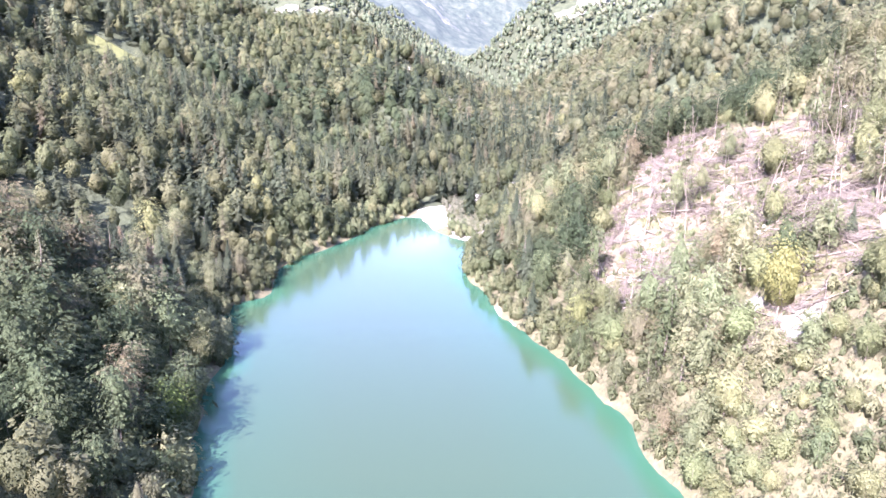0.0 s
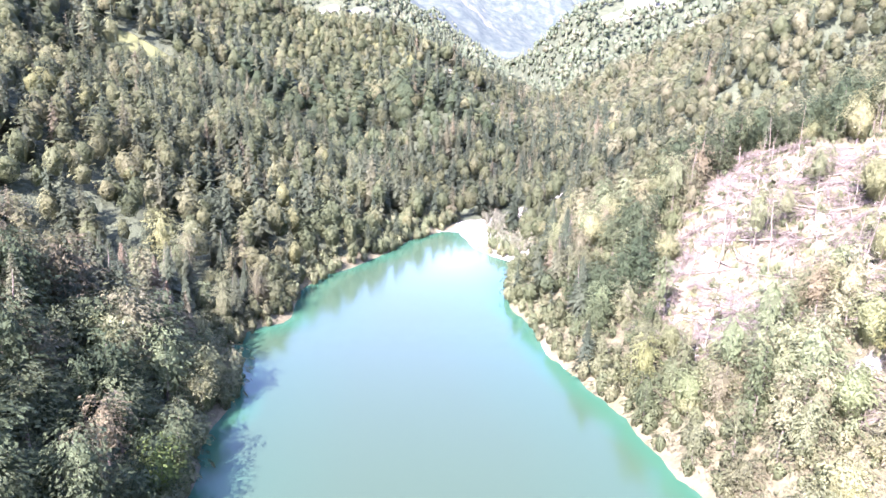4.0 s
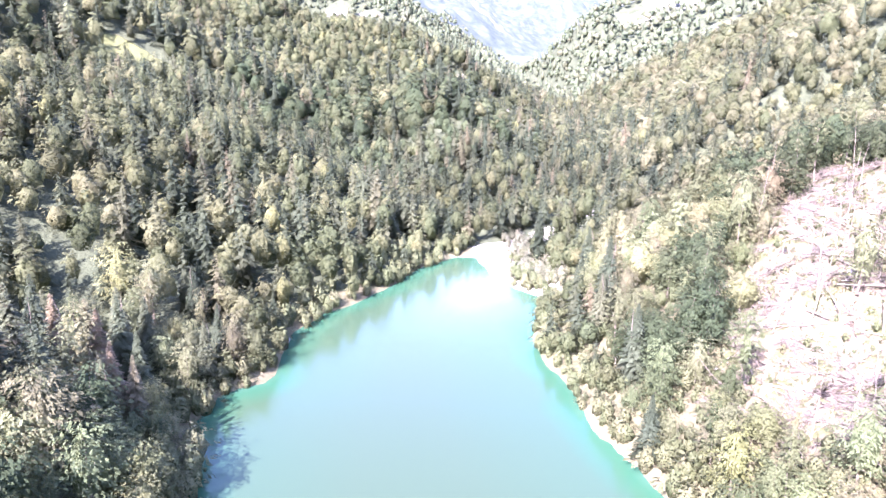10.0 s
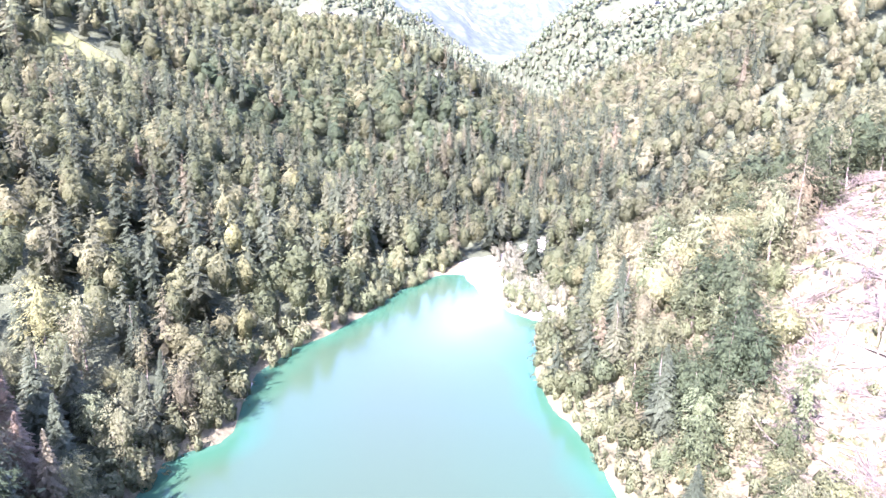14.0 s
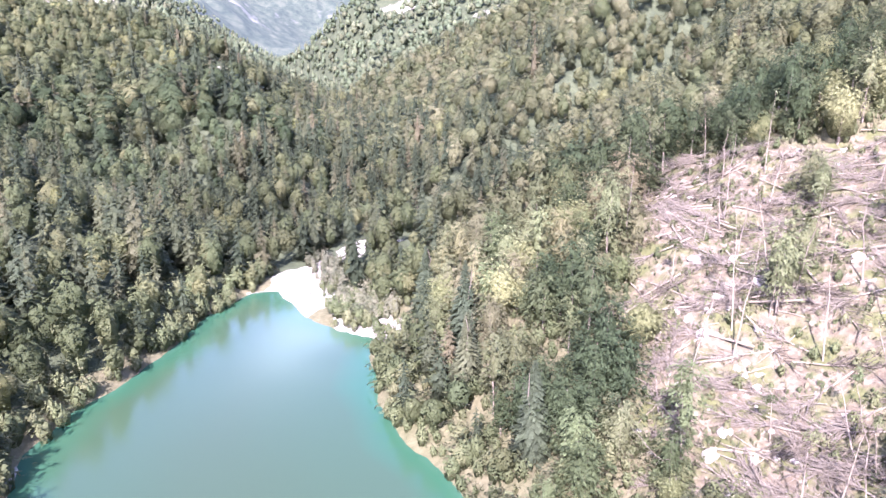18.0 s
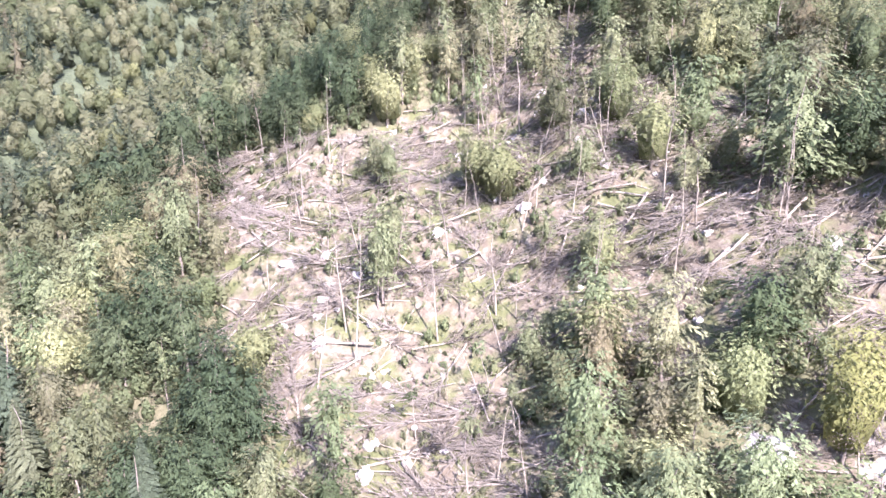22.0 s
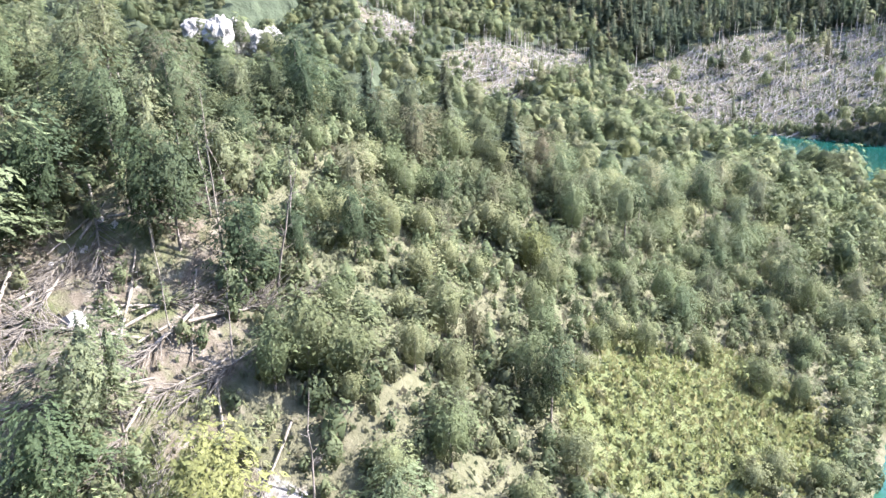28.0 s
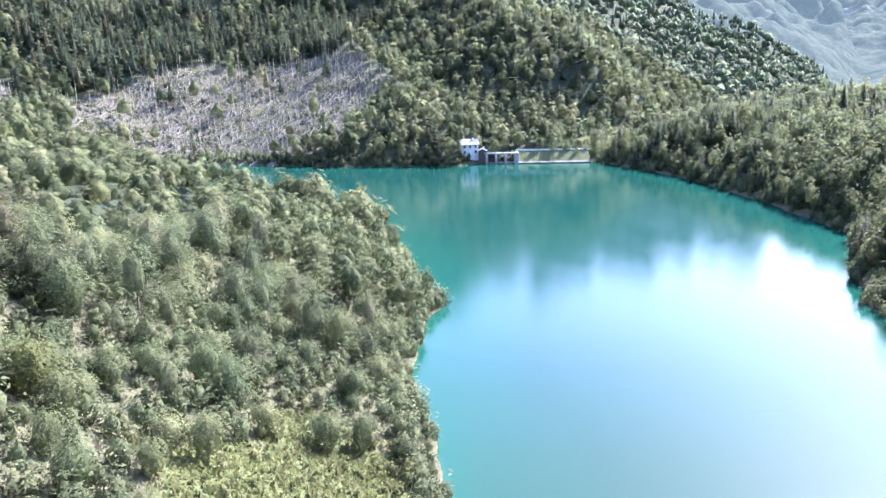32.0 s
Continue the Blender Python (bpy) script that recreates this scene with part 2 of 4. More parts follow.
# how steeply the banks rise from the water: x, y, rise
RISES = [(32, 100, 0.72), (36, 131, 0.46), (44, 112, 0.56), (50, 127, 0.52), (66, 153, 0.50), (68, 119, 0.64), (57, 97, 0.84), (60, 82, 0.84), (52, 58, 0.60),
         (63, 31, 0.50), (98, 12, 0.50), (96, -50, 0.40), (-52, 92, 0.72), (-60, 127, 0.38), (-115, 250, 0.52), (-45, 190, 0.45), (20, 185, 0.55), (150, 130, 0.62),
         (150, -260, 0.42), (300, -260, 0.45), (-40, 30, 0.70), (40, -300, 0.4), (-60, -100, 0.5), (200, -60, 0.2)]


def value_noise(x, y, scale, seed=0):
    """Smooth random values from -1 to 1 over the plane."""
    u, v = np.asarray(x, float) / scale, np.asarray(y, float) / scale
    iu, iv = np.floor(u).astype(np.int64), np.floor(v).astype(np.int64)
    fu, fv = u - iu, v - iv
    fu, fv = fu * fu * (3 - 2 * fu), fv * fv * (3 - 2 * fv)

    def corner(a, b):
        h = (a * 374761393 + b * 668265263 + seed * 974634777) & 0x7FFFFFFF
        h = ((h ^ (h >> 13)) * 1274126177) & 0x7FFFFFFF
        return ((h ^ (h >> 16)) & 0xFFFF) / 32767.5 - 1

    low = corner(iu, iv) * (1 - fu) + corner(iu + 1, iv) * fu
    high = corner(iu, iv + 1) * (1 - fu) + corner(iu + 1, iv + 1) * fu
    return low * (1 - fv) + high * fv


def along(points, x, y):
    """For each place, the least of distance-and-height over a line of points: distance and the line's height there."""
    best, level = np.full(x.shape, 1e9), np.zeros(x.shape)
    for a, b in zip(points[:-1], points[1:]):
        ax, ay, dx, dy = a[0], a[1], b[0] - a[0], b[1] - a[1]
        k = np.clip(((x - ax) * dx + (y - ay) * dy) / (dx * dx + dy * dy), 0, 1)
        d = np.hypot(x - ax - k * dx, y - ay - k * dy)
        near = d < best
        best = np.where(near, d, best)
        level = np.where(near, a[2] + k * (b[2] - a[2]) if len(a) > 2 else 0.0, level)
    return best, level


def from_shore(x, y):
    """Distance from the waterline, negative on the lake."""
    x, y = x + 1.6 * value_noise(x, y, 9, 5), y + 1.6 * value_noise(x, y, 9, 6)
    d, _ = along(LAKE + LAKE[:1], x, y)
    inside = np.zeros(x.shape, bool)
    for (ax, ay), (bx, by) in zip(LAKE, LAKE[1:] + LAKE[:1]):
        inside ^= ((ay > y) != (by > y)) & (x < (bx - ax) * (y - ay) / (by - ay + 1e-9) + ax)
    return np.where(inside, -d, d)


def height(x, y):
    x, y = np.asarray(x, float), np.asarray(y, float)
    d = from_shore(x, y)
    weight, rise = 0.0, 0.0
    for ax, ay, s in RISES:
        w = 1 / ((x - ax) ** 2 + (y - ay) ** 2 + 90) ** 1.5
        weight, rise = weight + w, rise + w * s
    z = rise / weight * np.maximum(d, 0)
    rough = 0.16 * value_noise(x, y, 70, 1) + 0.10 * value_noise(x, y, 28, 2)
    z *= 1 + rough * np.clip((d - 25) / 60, 0, 1)
    for points, half, side in FLOORS:
        gap, level = along(points, x, y)
        gap = np.maximum(gap - half, 0)
        if points is FLOORS[0][0]:
            # the steep domed mountain on the valley's eastern side
            east = np.clip((x - np.interp(y, [p[1] for p in points], [p[0] for p in points])) / 20, 0, 1) * np.clip((y - 540) / 90, 0, 1)
            gap = gap + east * np.minimum(1.4 * gap, 70)
        elif points is FLOORS[9][0]:
            # below the dam the eastern wall is steep and the western side low
            side_of = (x - np.interp(-y, [-p[1] for p in points], [p[0] for p in points])) / 25
            gap = gap + np.clip(side_of, 0, 1) * np.clip((-y - 300) / 60, 0, 1) * np.minimum(0.9 * gap, 45)
            gap = gap * (1 - 0.6 * np.clip(-side_of, 0, 1) * np.clip((-y - 330) / 80, 0, 1))
        z = np.minimum(z, np.maximum(level, -20 + 0 * d) + gap * side * (1 + 1.3 * rough * np.clip((gap - 10) / 60, 0, 1)) + 0.3)
    # a low shelf of land on the south-western bank
    low = 1 / (1 + np.exp((y + 85) / 12)) / (1 + np.exp((x - 12) / 10))
    shelf = 15 + 0.04 * d + 0.5 * np.maximum(d - 260, 0)
    z = z * (1 - low) + np.minimum(z, shelf) * low
    z += np.clip(d / 12, 0, 1) * (0.9 * value_noise(x, y, 11, 3) + 0.4 * value_noise(x, y, 4, 4))
    z = np.where(d > 0, np.maximum(z, -30), 0)
    return np.where(d < 0, np.maximum(0.28 * d, -7), z)


CLEAR = [(32, 131), (34, 150), (41, 153), (44, 160), (50, 171), (57, 186), (64, 184), (66, 168), (73, 158), (91, 147), (92, 129), (86, 110), (74, 99), (68, 82), (59, 84),
         (54, 92), (53, 104), (53, 113), (48, 119), (44, 117), (39, 111), (33, 119), (31, 126)]


def within(ring, x, y):
    """Distance inside a ring of points; negative outside."""
    d, _ = along(ring + ring[:1], x, y)
    inside = np.zeros(np.shape(x), bool)
    for (ax, ay), (bx, by) in zip(ring, ring[1:] + ring[:1]):
        inside ^= ((ay > y) != (by > y)) & (x < (bx - ax) * (y - ay) / (by - ay + 1e-9) + ax)
    return np.where(inside, d, -d)


def bare(x, y):
    """1 where the storm has cleared the slope, 0 in closed wood."""
    slip = 1.4 - np.hypot((x - 48) / 4.5, (y - 91) / 7)
    return np.clip(np.maximum(0.55 + within(CLEAR, x, y) / 7 + 0.75 * value_noise(x, y, 9, 8), slip), 0, 1)


def meadow(x, y):
    r = np.hypot((x - 0.10 * (44 - y) - 53) / 12.5, (y - 43) / 29) + 0.32 * value_noise(x, y, 9, 10) + 0.22 * value_noise(x, y, 4, 17)
    return np.clip(1.5 - 1.3 * r, 0, 1)


def scree(x, y):
    """1 on bare white rock and scree."""
    r = 9 + 0 * x
    for cx, cy, rx, ry in ((22, 233, 6, 5), (31, 244, 3, 6), (46.3, 97.6, 2.9, 3.0), (48.6, 88.2, 3.4, 3.4), (159, 795, 45, 26), (188, 676, 15, 12), (205, 840, 30, 20), (44, 547, 12, 9), (3, 468, 6, 9),
                           (-24, 503, 7, 9), (-176, 780, 30, 14), (-132, 775, 13, 10)):
        r = np.minimum(r, np.hypot((x - cx) / rx, (y - cy) / ry))
    return np.clip(1.8 - 1.5 * r + 0.5 * value_noise(x, y, 9, 13), 0, 1)


def gravel_share(x, y):
    d, _ = along([(-3, 205, 0), (-3, 219, 0), (4, 229, 0)], x, y)
    e, _ = along([(9, 187, 0), (4, 196, 0), (2, 215, 0)], x, y)
    f, _ = along([(4, 229, 0), (14, 240, 0), (30, 250, 0)], x, y)
    return np.clip(2.4 - 1.9 * np.minimum(np.minimum(d / 6.5, e / 5.0), f / 3.2) + 0.8 * value_noise(x, y, 6, 11), 0, 1)


def gravel(x, y):
    return gravel_share(x, y) > 0.5


def blown(x, y):
    """The far storm-felled slope above the south-eastern arm."""
    a = within([(291, -183), (335, -222), (325, -270), (300, -322), (262, -346), (212, -350), (172, -300), (188, -240), (232, -208)], x, y)
    b_ = within([(298, -103), (338, -92), (374, -190), (372, -222), (346, -212), (312, -160)], x, y)
    c = within([(345, -86), (380, -58), (392, -90), (370, -102)], x, y)
    return np.clip(0.6 + np.maximum(np.maximum(a, b_), c) / 9 + 0.5 * value_noise(x, y, 22, 12), 0, 1)


def mesh_of(name, verts, faces, mats, tint=None, smooth=False, index=None, soft=None):
    """A mesh from arrays: verts (n, 3), faces (m, 3 or 4)."""
    verts, faces = np.asarray(verts, np.float32), np.asarray(faces, np.int32)
    me = bpy.data.meshes.new(name)
    me.vertices.add(len(verts))
    me.vertices.foreach_set("co", verts.ravel())
    me.loops.add(faces.size)
    me.loops.foreach_set("vertex_index", faces.ravel())
    me.polygons.add(len(faces))
    me.polygons.foreach_set("loop_start", np.arange(0, faces.size, faces.shape[1], dtype=np.int32))
    for m in mats:
        me.materials.append(m)
    if index is not None:
        me.polygons.foreach_set("material_index", np.asarray(index, np.int32))
    me.polygons.foreach_set("use_smooth", np.full(len(faces), smooth))
    if tint is not None:
        me.attributes.new("tint", "FLOAT", "POINT").data.foreach_set("value", np.asarray(tint, np.float32))
    if soft is not None:
        me.attributes.new("soft", "FLOAT_VECTOR", "POINT").data.foreach_set("vector", np.asarray(soft, np.float32).ravel())
    me.update(calc_edges=True)
    return me


def steps(lo, hi, fine_lo, fine_hi, fine, growth):
    mid = list(np.arange(fine_lo, fine_hi + 0.1, fine))
    a, s = [], fine
    while (a[-1] if a else mid[-1]) < hi:
        s *= growth
        a.append((a[-1] if a else mid[-1]) + s)
    b, s = [], fine
    while (b[-1] if b else mid[0]) > lo:
        s *= growth
        b.append((b[-1] if b else mid[0]) - s)
    return np.array(b[::-1] + mid + a)


gx, gy = steps(-2400, 2400, -130, 170, 2.6, 1.035), steps(-3200, 3000, -130, 290, 2.6, 1.035)
GX, GY = np.meshgrid(gx, gy)
GZ = height(GX, GY)
nx, ny = len(gx), len(gy)
quad = (np.arange(ny - 1)[:, None] * nx + np.arange(nx - 1)).ravel()
faces = np.stack([quad, quad + 1, quad + nx + 1, quad + nx], 1)

m, t, b = shader("forest_floor", 0.95, 0.15)
big, fine_n = noise_of(t, 0.05, 5), noise_of(t, 0.9, 8, 0.7)
soil = ramp(t, fine_n, [(0.25, (0.07, 0.06, 0.04)), (0.5, (0.11, 0.095, 0.065)), (0.75, (0.17, 0.145, 0.11))])
grass = ramp(t, fine_n, [(0.3, (0.055, 0.068, 0.03)), (0.7, (0.115, 0.12, 0.06))])
stony = ramp(t, fine_n, [(0.28, (0.068, 0.055, 0.040)), (0.50, (0.120, 0.101, 0.074)), (0.74, (0.235, 0.212, 0.17))])
shingle = ramp(t, noise_of(t, 0.9, 9, 0.8), [(0.34, (0.15, 0.145, 0.125)), (0.5, (0.28, 0.27, 0.245)), (0.68, (0.40, 0.385, 0.355))])
lawn = ramp(t, noise_of(t, 0.35, 7, 0.7), [(0.3, (0.070, 0.085, 0.034)), (0.7, (0.115, 0.125, 0.052))])


def share(name):
    """A ground cover's share, with ragged edges."""
    at = t.nodes.new("ShaderNodeAttribute")
    at.attribute_name = name
    add = t.nodes.new("ShaderNodeMath")
    add.operation = "MULTIPLY_ADD"
    add.inputs[1].default_value = 0.5
    t.links.new(fine_n, add.inputs[0])
    t.links.new(at.outputs["Fac"], add.inputs[2])
    return ramp(t, add.outputs[0], [(0.66, (0, 0, 0)), (0.80, (1, 1, 1))])


patch = ramp(t, noise_of(t, 0.28, 5), [(0.46, (0, 0, 0)), (0.60, (1, 1, 1))])
colour = mixed(t, share("bareness"), mixed(t, big, soil, grass), mixed(t, patch, stony, ramp(t, fine_n, [(0.3, (0.062, 0.070, 0.030)), (0.7, (0.105, 0.110, 0.052))])))
colour = mixed(t, share("turf"), colour, lawn)
# dark ground colour puts in the shade between trees, and a far canopy tone
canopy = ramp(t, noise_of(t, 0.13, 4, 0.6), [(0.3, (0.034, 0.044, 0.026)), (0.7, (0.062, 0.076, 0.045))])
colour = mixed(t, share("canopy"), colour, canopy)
t.links.new(mixed(t, share("shingle"), colour, shingle), b.inputs["Base Color"])
lumps = t.nodes.new("ShaderNodeMath")
lumps.operation = "MULTIPLY_ADD"
swell = t.nodes.new("ShaderNodeMath")
swell.operation = "MULTIPLY"
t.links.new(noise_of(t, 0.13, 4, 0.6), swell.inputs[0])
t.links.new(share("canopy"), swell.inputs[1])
t.links.new(swell.outputs[0], lumps.inputs[0])
lumps.inputs[1].default_value = 8.0
t.links.new(fine_n, lumps.inputs[2])
bumped(t, b, lumps.outputs[0], 0.9, 0.3)
floor_mat = m
m, t, b = shader("lawn", 0.95, 0.15)
t.links.new(ramp(t, noise_of(t, 0.35, 7, 0.7), [(0.3, (0.075, 0.092, 0.042)), (0.7, (0.135, 0.142, 0.07))]), b.inputs["Base Color"])
bumped(t, b, noise_of(t, 2.0, 6), 0.8, 0.3)
lawn_mat = m


def clearings(x, y, d):
    """Hay meadows on the slopes."""
    r = np.minimum(np.hypot((x + 146) / 17, (y - 315) / 11), np.hypot((x - 4) / 26, (y - 668) / 14))
    return np.minimum(r, np.where(d > 10, np.hypot((x + 72) / 36, (y + 246) / 24), 9))


shore = from_shore(GX, GY)
ground = new("ground", mesh_of("ground", np.stack([GX, GY, GZ - 45 * np.clip(np.where(GY > 0, GY - 1265, -1030 - GY) / 60, 0, 1) - 120 * np.clip((np.where(GY > 0, GY - 1265, -1030 - GY) - 200) / 300, 0, 1)], -1).reshape(-1, 3), faces, [floor_mat], smooth=True))
for name, values in (("bareness", np.maximum(bare(GX, GY), blown(GX, GY))),
                     ("turf", np.maximum(meadow(GX, GY), np.clip(2 - clearings(GX, GY, shore) * 1.3, 0, 1))),
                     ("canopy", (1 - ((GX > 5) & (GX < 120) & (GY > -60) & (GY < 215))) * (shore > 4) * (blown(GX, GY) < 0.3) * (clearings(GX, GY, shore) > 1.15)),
                     ("shingle", np.where(gravel(GX, GY), 0.2 + 0.5 * gravel_share(GX, GY), np.where(scree(GX, GY) > 0.3, 0.30 + 0.3 * scree(GX, GY), np.clip((0.7 - shore) / 1.4, 0, 1) * np.where(GY < -120, 0.5, 1.0) * (0.30 + 0.55 * value_noise(GX, GY, 13, 15)))))):
    ground.data.attributes.new(name, "FLOAT", "POINT").data.foreach_set("value", values.ravel().astype(np.float32))
tagged(ground, "wooded valley slopes with stony soil and white gravel shores", "ground", kind="structure")

# ---- the hazy mountains that close the valley at both ends ----
m, t, b = shader("haze_glow_mountainside", 0.95, 0.05)
woods = noise_of(t, 0.045, 7, 0.72)
cliffs = noise_of(t, 0.006, 6, 0.6)
hill = ramp(t, woods, [(0.38, (0.03, 0.045, 0.03)), (0.5, (0.065, 0.085, 0.055)), (0.64, (0.12, 0.135, 0.09))])
t.links.new(mixed(t, ramp(t, cliffs, [(0.60, (0, 0, 0)), (0.66, (1, 1, 1))]), hill, (0.27, 0.265, 0.25)), b.inputs["Base Color"])
bumped(t, b, woods, 0.5, 3.0)
# blue haze put in as emission mixed into the mountainside's own surface
haze_glow = node(t, "ShaderNodeEmission", Color=(0.62, 0.84, 0.95, 1), Strength=0.085)
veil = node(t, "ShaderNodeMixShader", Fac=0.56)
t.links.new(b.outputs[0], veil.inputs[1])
t.links.new(haze_glow.outputs[0], veil.inputs[2])
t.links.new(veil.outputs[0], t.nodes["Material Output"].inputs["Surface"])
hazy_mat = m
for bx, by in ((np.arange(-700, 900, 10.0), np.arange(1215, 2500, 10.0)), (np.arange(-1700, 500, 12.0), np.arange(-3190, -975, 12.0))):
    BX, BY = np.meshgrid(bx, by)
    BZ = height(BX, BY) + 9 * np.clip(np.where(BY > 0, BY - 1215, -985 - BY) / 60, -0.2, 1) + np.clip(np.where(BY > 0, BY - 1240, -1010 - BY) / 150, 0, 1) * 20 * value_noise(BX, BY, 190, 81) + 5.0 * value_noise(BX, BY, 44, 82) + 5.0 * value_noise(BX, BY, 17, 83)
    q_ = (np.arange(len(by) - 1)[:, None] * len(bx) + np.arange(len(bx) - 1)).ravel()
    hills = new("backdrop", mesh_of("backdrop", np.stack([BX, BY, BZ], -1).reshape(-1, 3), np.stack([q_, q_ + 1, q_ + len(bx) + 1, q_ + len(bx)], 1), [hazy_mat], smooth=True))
    tagged(hills, "distant wooded mountains with a blue haze glow in their surface", "mountains", kind="structure")

# ---- the lake ----
wx, wy = np.arange(-60, 330, 2.0), np.arange(-262, 236, 2.0)
WX, WY = np.meshgrid(wx, wy)
deep = from_shore(WX, WY)
ok = (np.minimum.reduce([deep[:-1, :-1], deep[1:, :-1], deep[:-1, 1:], deep[1:, 1:]]) < 2.5).ravel()
quad = (np.arange(len(wy) - 1)[:, None] * len(wx) + np.arange(len(wx) - 1)).ravel()[ok]
m, t, b = shader("turquoise_water", 0.06, 0.5)
b.inputs["IOR"].default_value = 1.33
a = t.nodes.new("ShaderNodeAttribute")
a.attribute_name = "tint"
wob = t.nodes.new("ShaderNodeMath")
wob.operation = "MULTIPLY_ADD"
t.links.new(noise_of(t, 0.09, 5), wob.inputs[0])
wob.inputs[1].default_value = 0.12
t.links.new(a.outputs["Fac"], wob.inputs[2])
body = ramp(t, wob.outputs[0], [(0.012, (0.15, 0.17, 0.13)), (0.04, (0.034, 0.088, 0.060)), (0.13, (0.020, 0.070, 0.041)), (0.34, (0.029, 0.057, 0.033)), (1.0, (0.031, 0.054, 0.031))])
# north end greyed to put haze into the water colour; teal towards the dam
where = t.nodes.new("ShaderNodeSeparateXYZ")
t.links.new(t.nodes.new("ShaderNodeTexCoord").outputs["Object"], where.inputs[0])
clear = t.nodes.new("ShaderNodeMapRange")
clear.inputs["From Min"].default_value, clear.inputs["From Max"].default_value = 75.0, -10.0
t.links.new(where.outputs["Y"], clear.inputs["Value"])
teal_body = ramp(t, wob.outputs[0], [(0.012, (0.15, 0.17, 0.13)), (0.04, (0.030, 0.088, 0.062)), (0.13, (0.008, 0.062, 0.046)), (1.0, (0.007, 0.045, 0.037))])
body = mixed(t, clear.outputs[0], body, teal_body)
sand = t.nodes.new("ShaderNodeAttribute")
sand.attribute_name = "sand"
t.links.new(mixed(t, sand.outputs["Fac"], body, (0.080, 0.120, 0.086)), b.inputs["Base Color"])
ripple = noise_of(t, 1.6, 5, 0.65)
bumped(t, b, ripple, 0.22, 0.06)
gusts = node(t, "ShaderNodeTexNoise", Scale=0.035, Detail=5.0, Roughness=0.6, Distortion=1.2)
t.links.new(t.nodes.new("ShaderNodeTexCoord").outputs["Object"], gusts.inputs["Vector"])
calm = t.nodes.new("ShaderNodeMapRange")
calm.inputs["From Min"].default_value, calm.inputs["From Max"].default_value = 0.35, 0.7
calm.inputs["To Min"].default_value, calm.inputs["To Max"].default_value = 0.035, 0.12
t.links.new(gusts.outputs["Fac"], calm.inputs["Value"])
t.links.new(calm.outputs[0], b.inputs["Roughness"])
water_mat = m
fan = np.exp(-(np.hypot((WX + 2 - 0.25 * (WY - 199)) / 9, (WY - 194) / 18) ** 2)) * (0.75 + 0.3 * value_noise(WX, WY, 9, 16))
lake = new("water", mesh_of("water", np.stack([WX, WY, np.zeros_like(WX)], -1).reshape(-1, 3), np.stack([quad, quad + 1, quad + len(wx) + 1, quad + len(wx)], 1),
                            [water_mat], tint=np.clip(-deep / 22, 0, 1).ravel(), smooth=True))
lake.data.attributes.new("sand", "FLOAT", "POINT").data.foreach_set("value", np.clip(0.8 * fan, 0, 1).ravel().astype(np.float32))
tagged(lake, "calm turquoise lake, pale green in the shallows", "water", kind="structure")

# ---- trees ----


def cards(place, normal, long_way, length, width, rng):
    """Kite-shaped sprays of leaves: (n, 4, 3) corners."""
    n = normal / np.linalg.norm(normal, axis=1, keepdims=True)
    u = long_way - (long_way * n).sum(1, keepdims=True) * n
    u /= np.linalg.norm(u, axis=1, keepdims=True) + 1e-9
    v = np.cross(n, u)
    sag = n * (length * rng.uniform(-0.15, 0.3, len(n)))[:, None]
    L, Wd = u * length[:, None], v * width[:, None]
    k = rng.uniform(-0.25, 0.25, (len(n), 1))
    return np.stack([place - L, place + Wd + L * k + sag, place + L, place - Wd - L * k + sag], 1)


def core(rng, h, r, low, pointed=False, k_=0.42, sides=6, levels=(0.0, 0.3, 0.66, 0.97)):
    """The dense inside of a crown: a lumpy shell of a few facets."""
    ring = []
    for u in levels:
        w = (1 - u) * 0.62 if pointed else (0.55 + 1.5 * u * (0.9 - u)) * (0.86 if u < 0.9 else 0.45)
        a = np.arange(sides) * 2 * np.pi / sides + rng.uniform(0, 1)
        k = k_ * r * w * rng.uniform(0.7, 1.2, sides)
        ring.append(np.stack([np.cos(a) * k, np.sin(a) * k, h * (low + (0.86 - low) * u) + rng.normal(0, 0.05 * r, sides)], 1))
    out = []
    for a, b_ in zip(ring[:-1], ring[1:]):
        out += [np.stack([a[i], a[(i + 1) % sides], b_[(i + 1) % sides], b_[i]]) for i in range(sides)]
    return np.array(out)


def unit(rng, n):
    v = rng.normal(size=(n, 3))
    return v / np.linalg.norm(v, axis=1, keepdims=True)


def broad_crown(rng, n, h, r, size, blobs=9, low=0.3, filled=True, top=0.8, slim=(0.4, 0.7), **shell):
    c = unit(rng, blobs) * rng.uniform(0.25, 0.75, (blobs, 1))
    mid, half = h * (1 + low) / 2, h * (1 - low) / 2
    c = c * (r * 0.8, r * 0.8, half * 0.85) + (0, 0, mid)
    c[0] = (0, 0, h - 0.3 * r)
    rb = r * rng.uniform(0.36, 0.58, blobs)
    i = rng.integers(0, blobs, n)
    d = unit(rng, n)
    d[:, 2] = np.abs(d[:, 2]) * np.where(rng.random(n) < top, 1, -0.6)
    place = c[i] + d * (rb[i] * rng.uniform(0.75, 1.12, n))[:, None]
    s = size * rng.uniform(0.6, 1.35, n)
    out = (place - (0, 0, mid)) * (1, 1, 0.3) / r
    sprays = cards(place, 0.7 * d + (0, 0, 0.5) + 0.45 * unit(rng, n), out + 0.55 * unit(rng, n) + (0, 0, -0.45), s, s * rng.uniform(*slim, n), rng)
    return np.concatenate([sprays, core(rng, h, r, low, False, 0.95 * filled, **shell)]) if filled else sprays


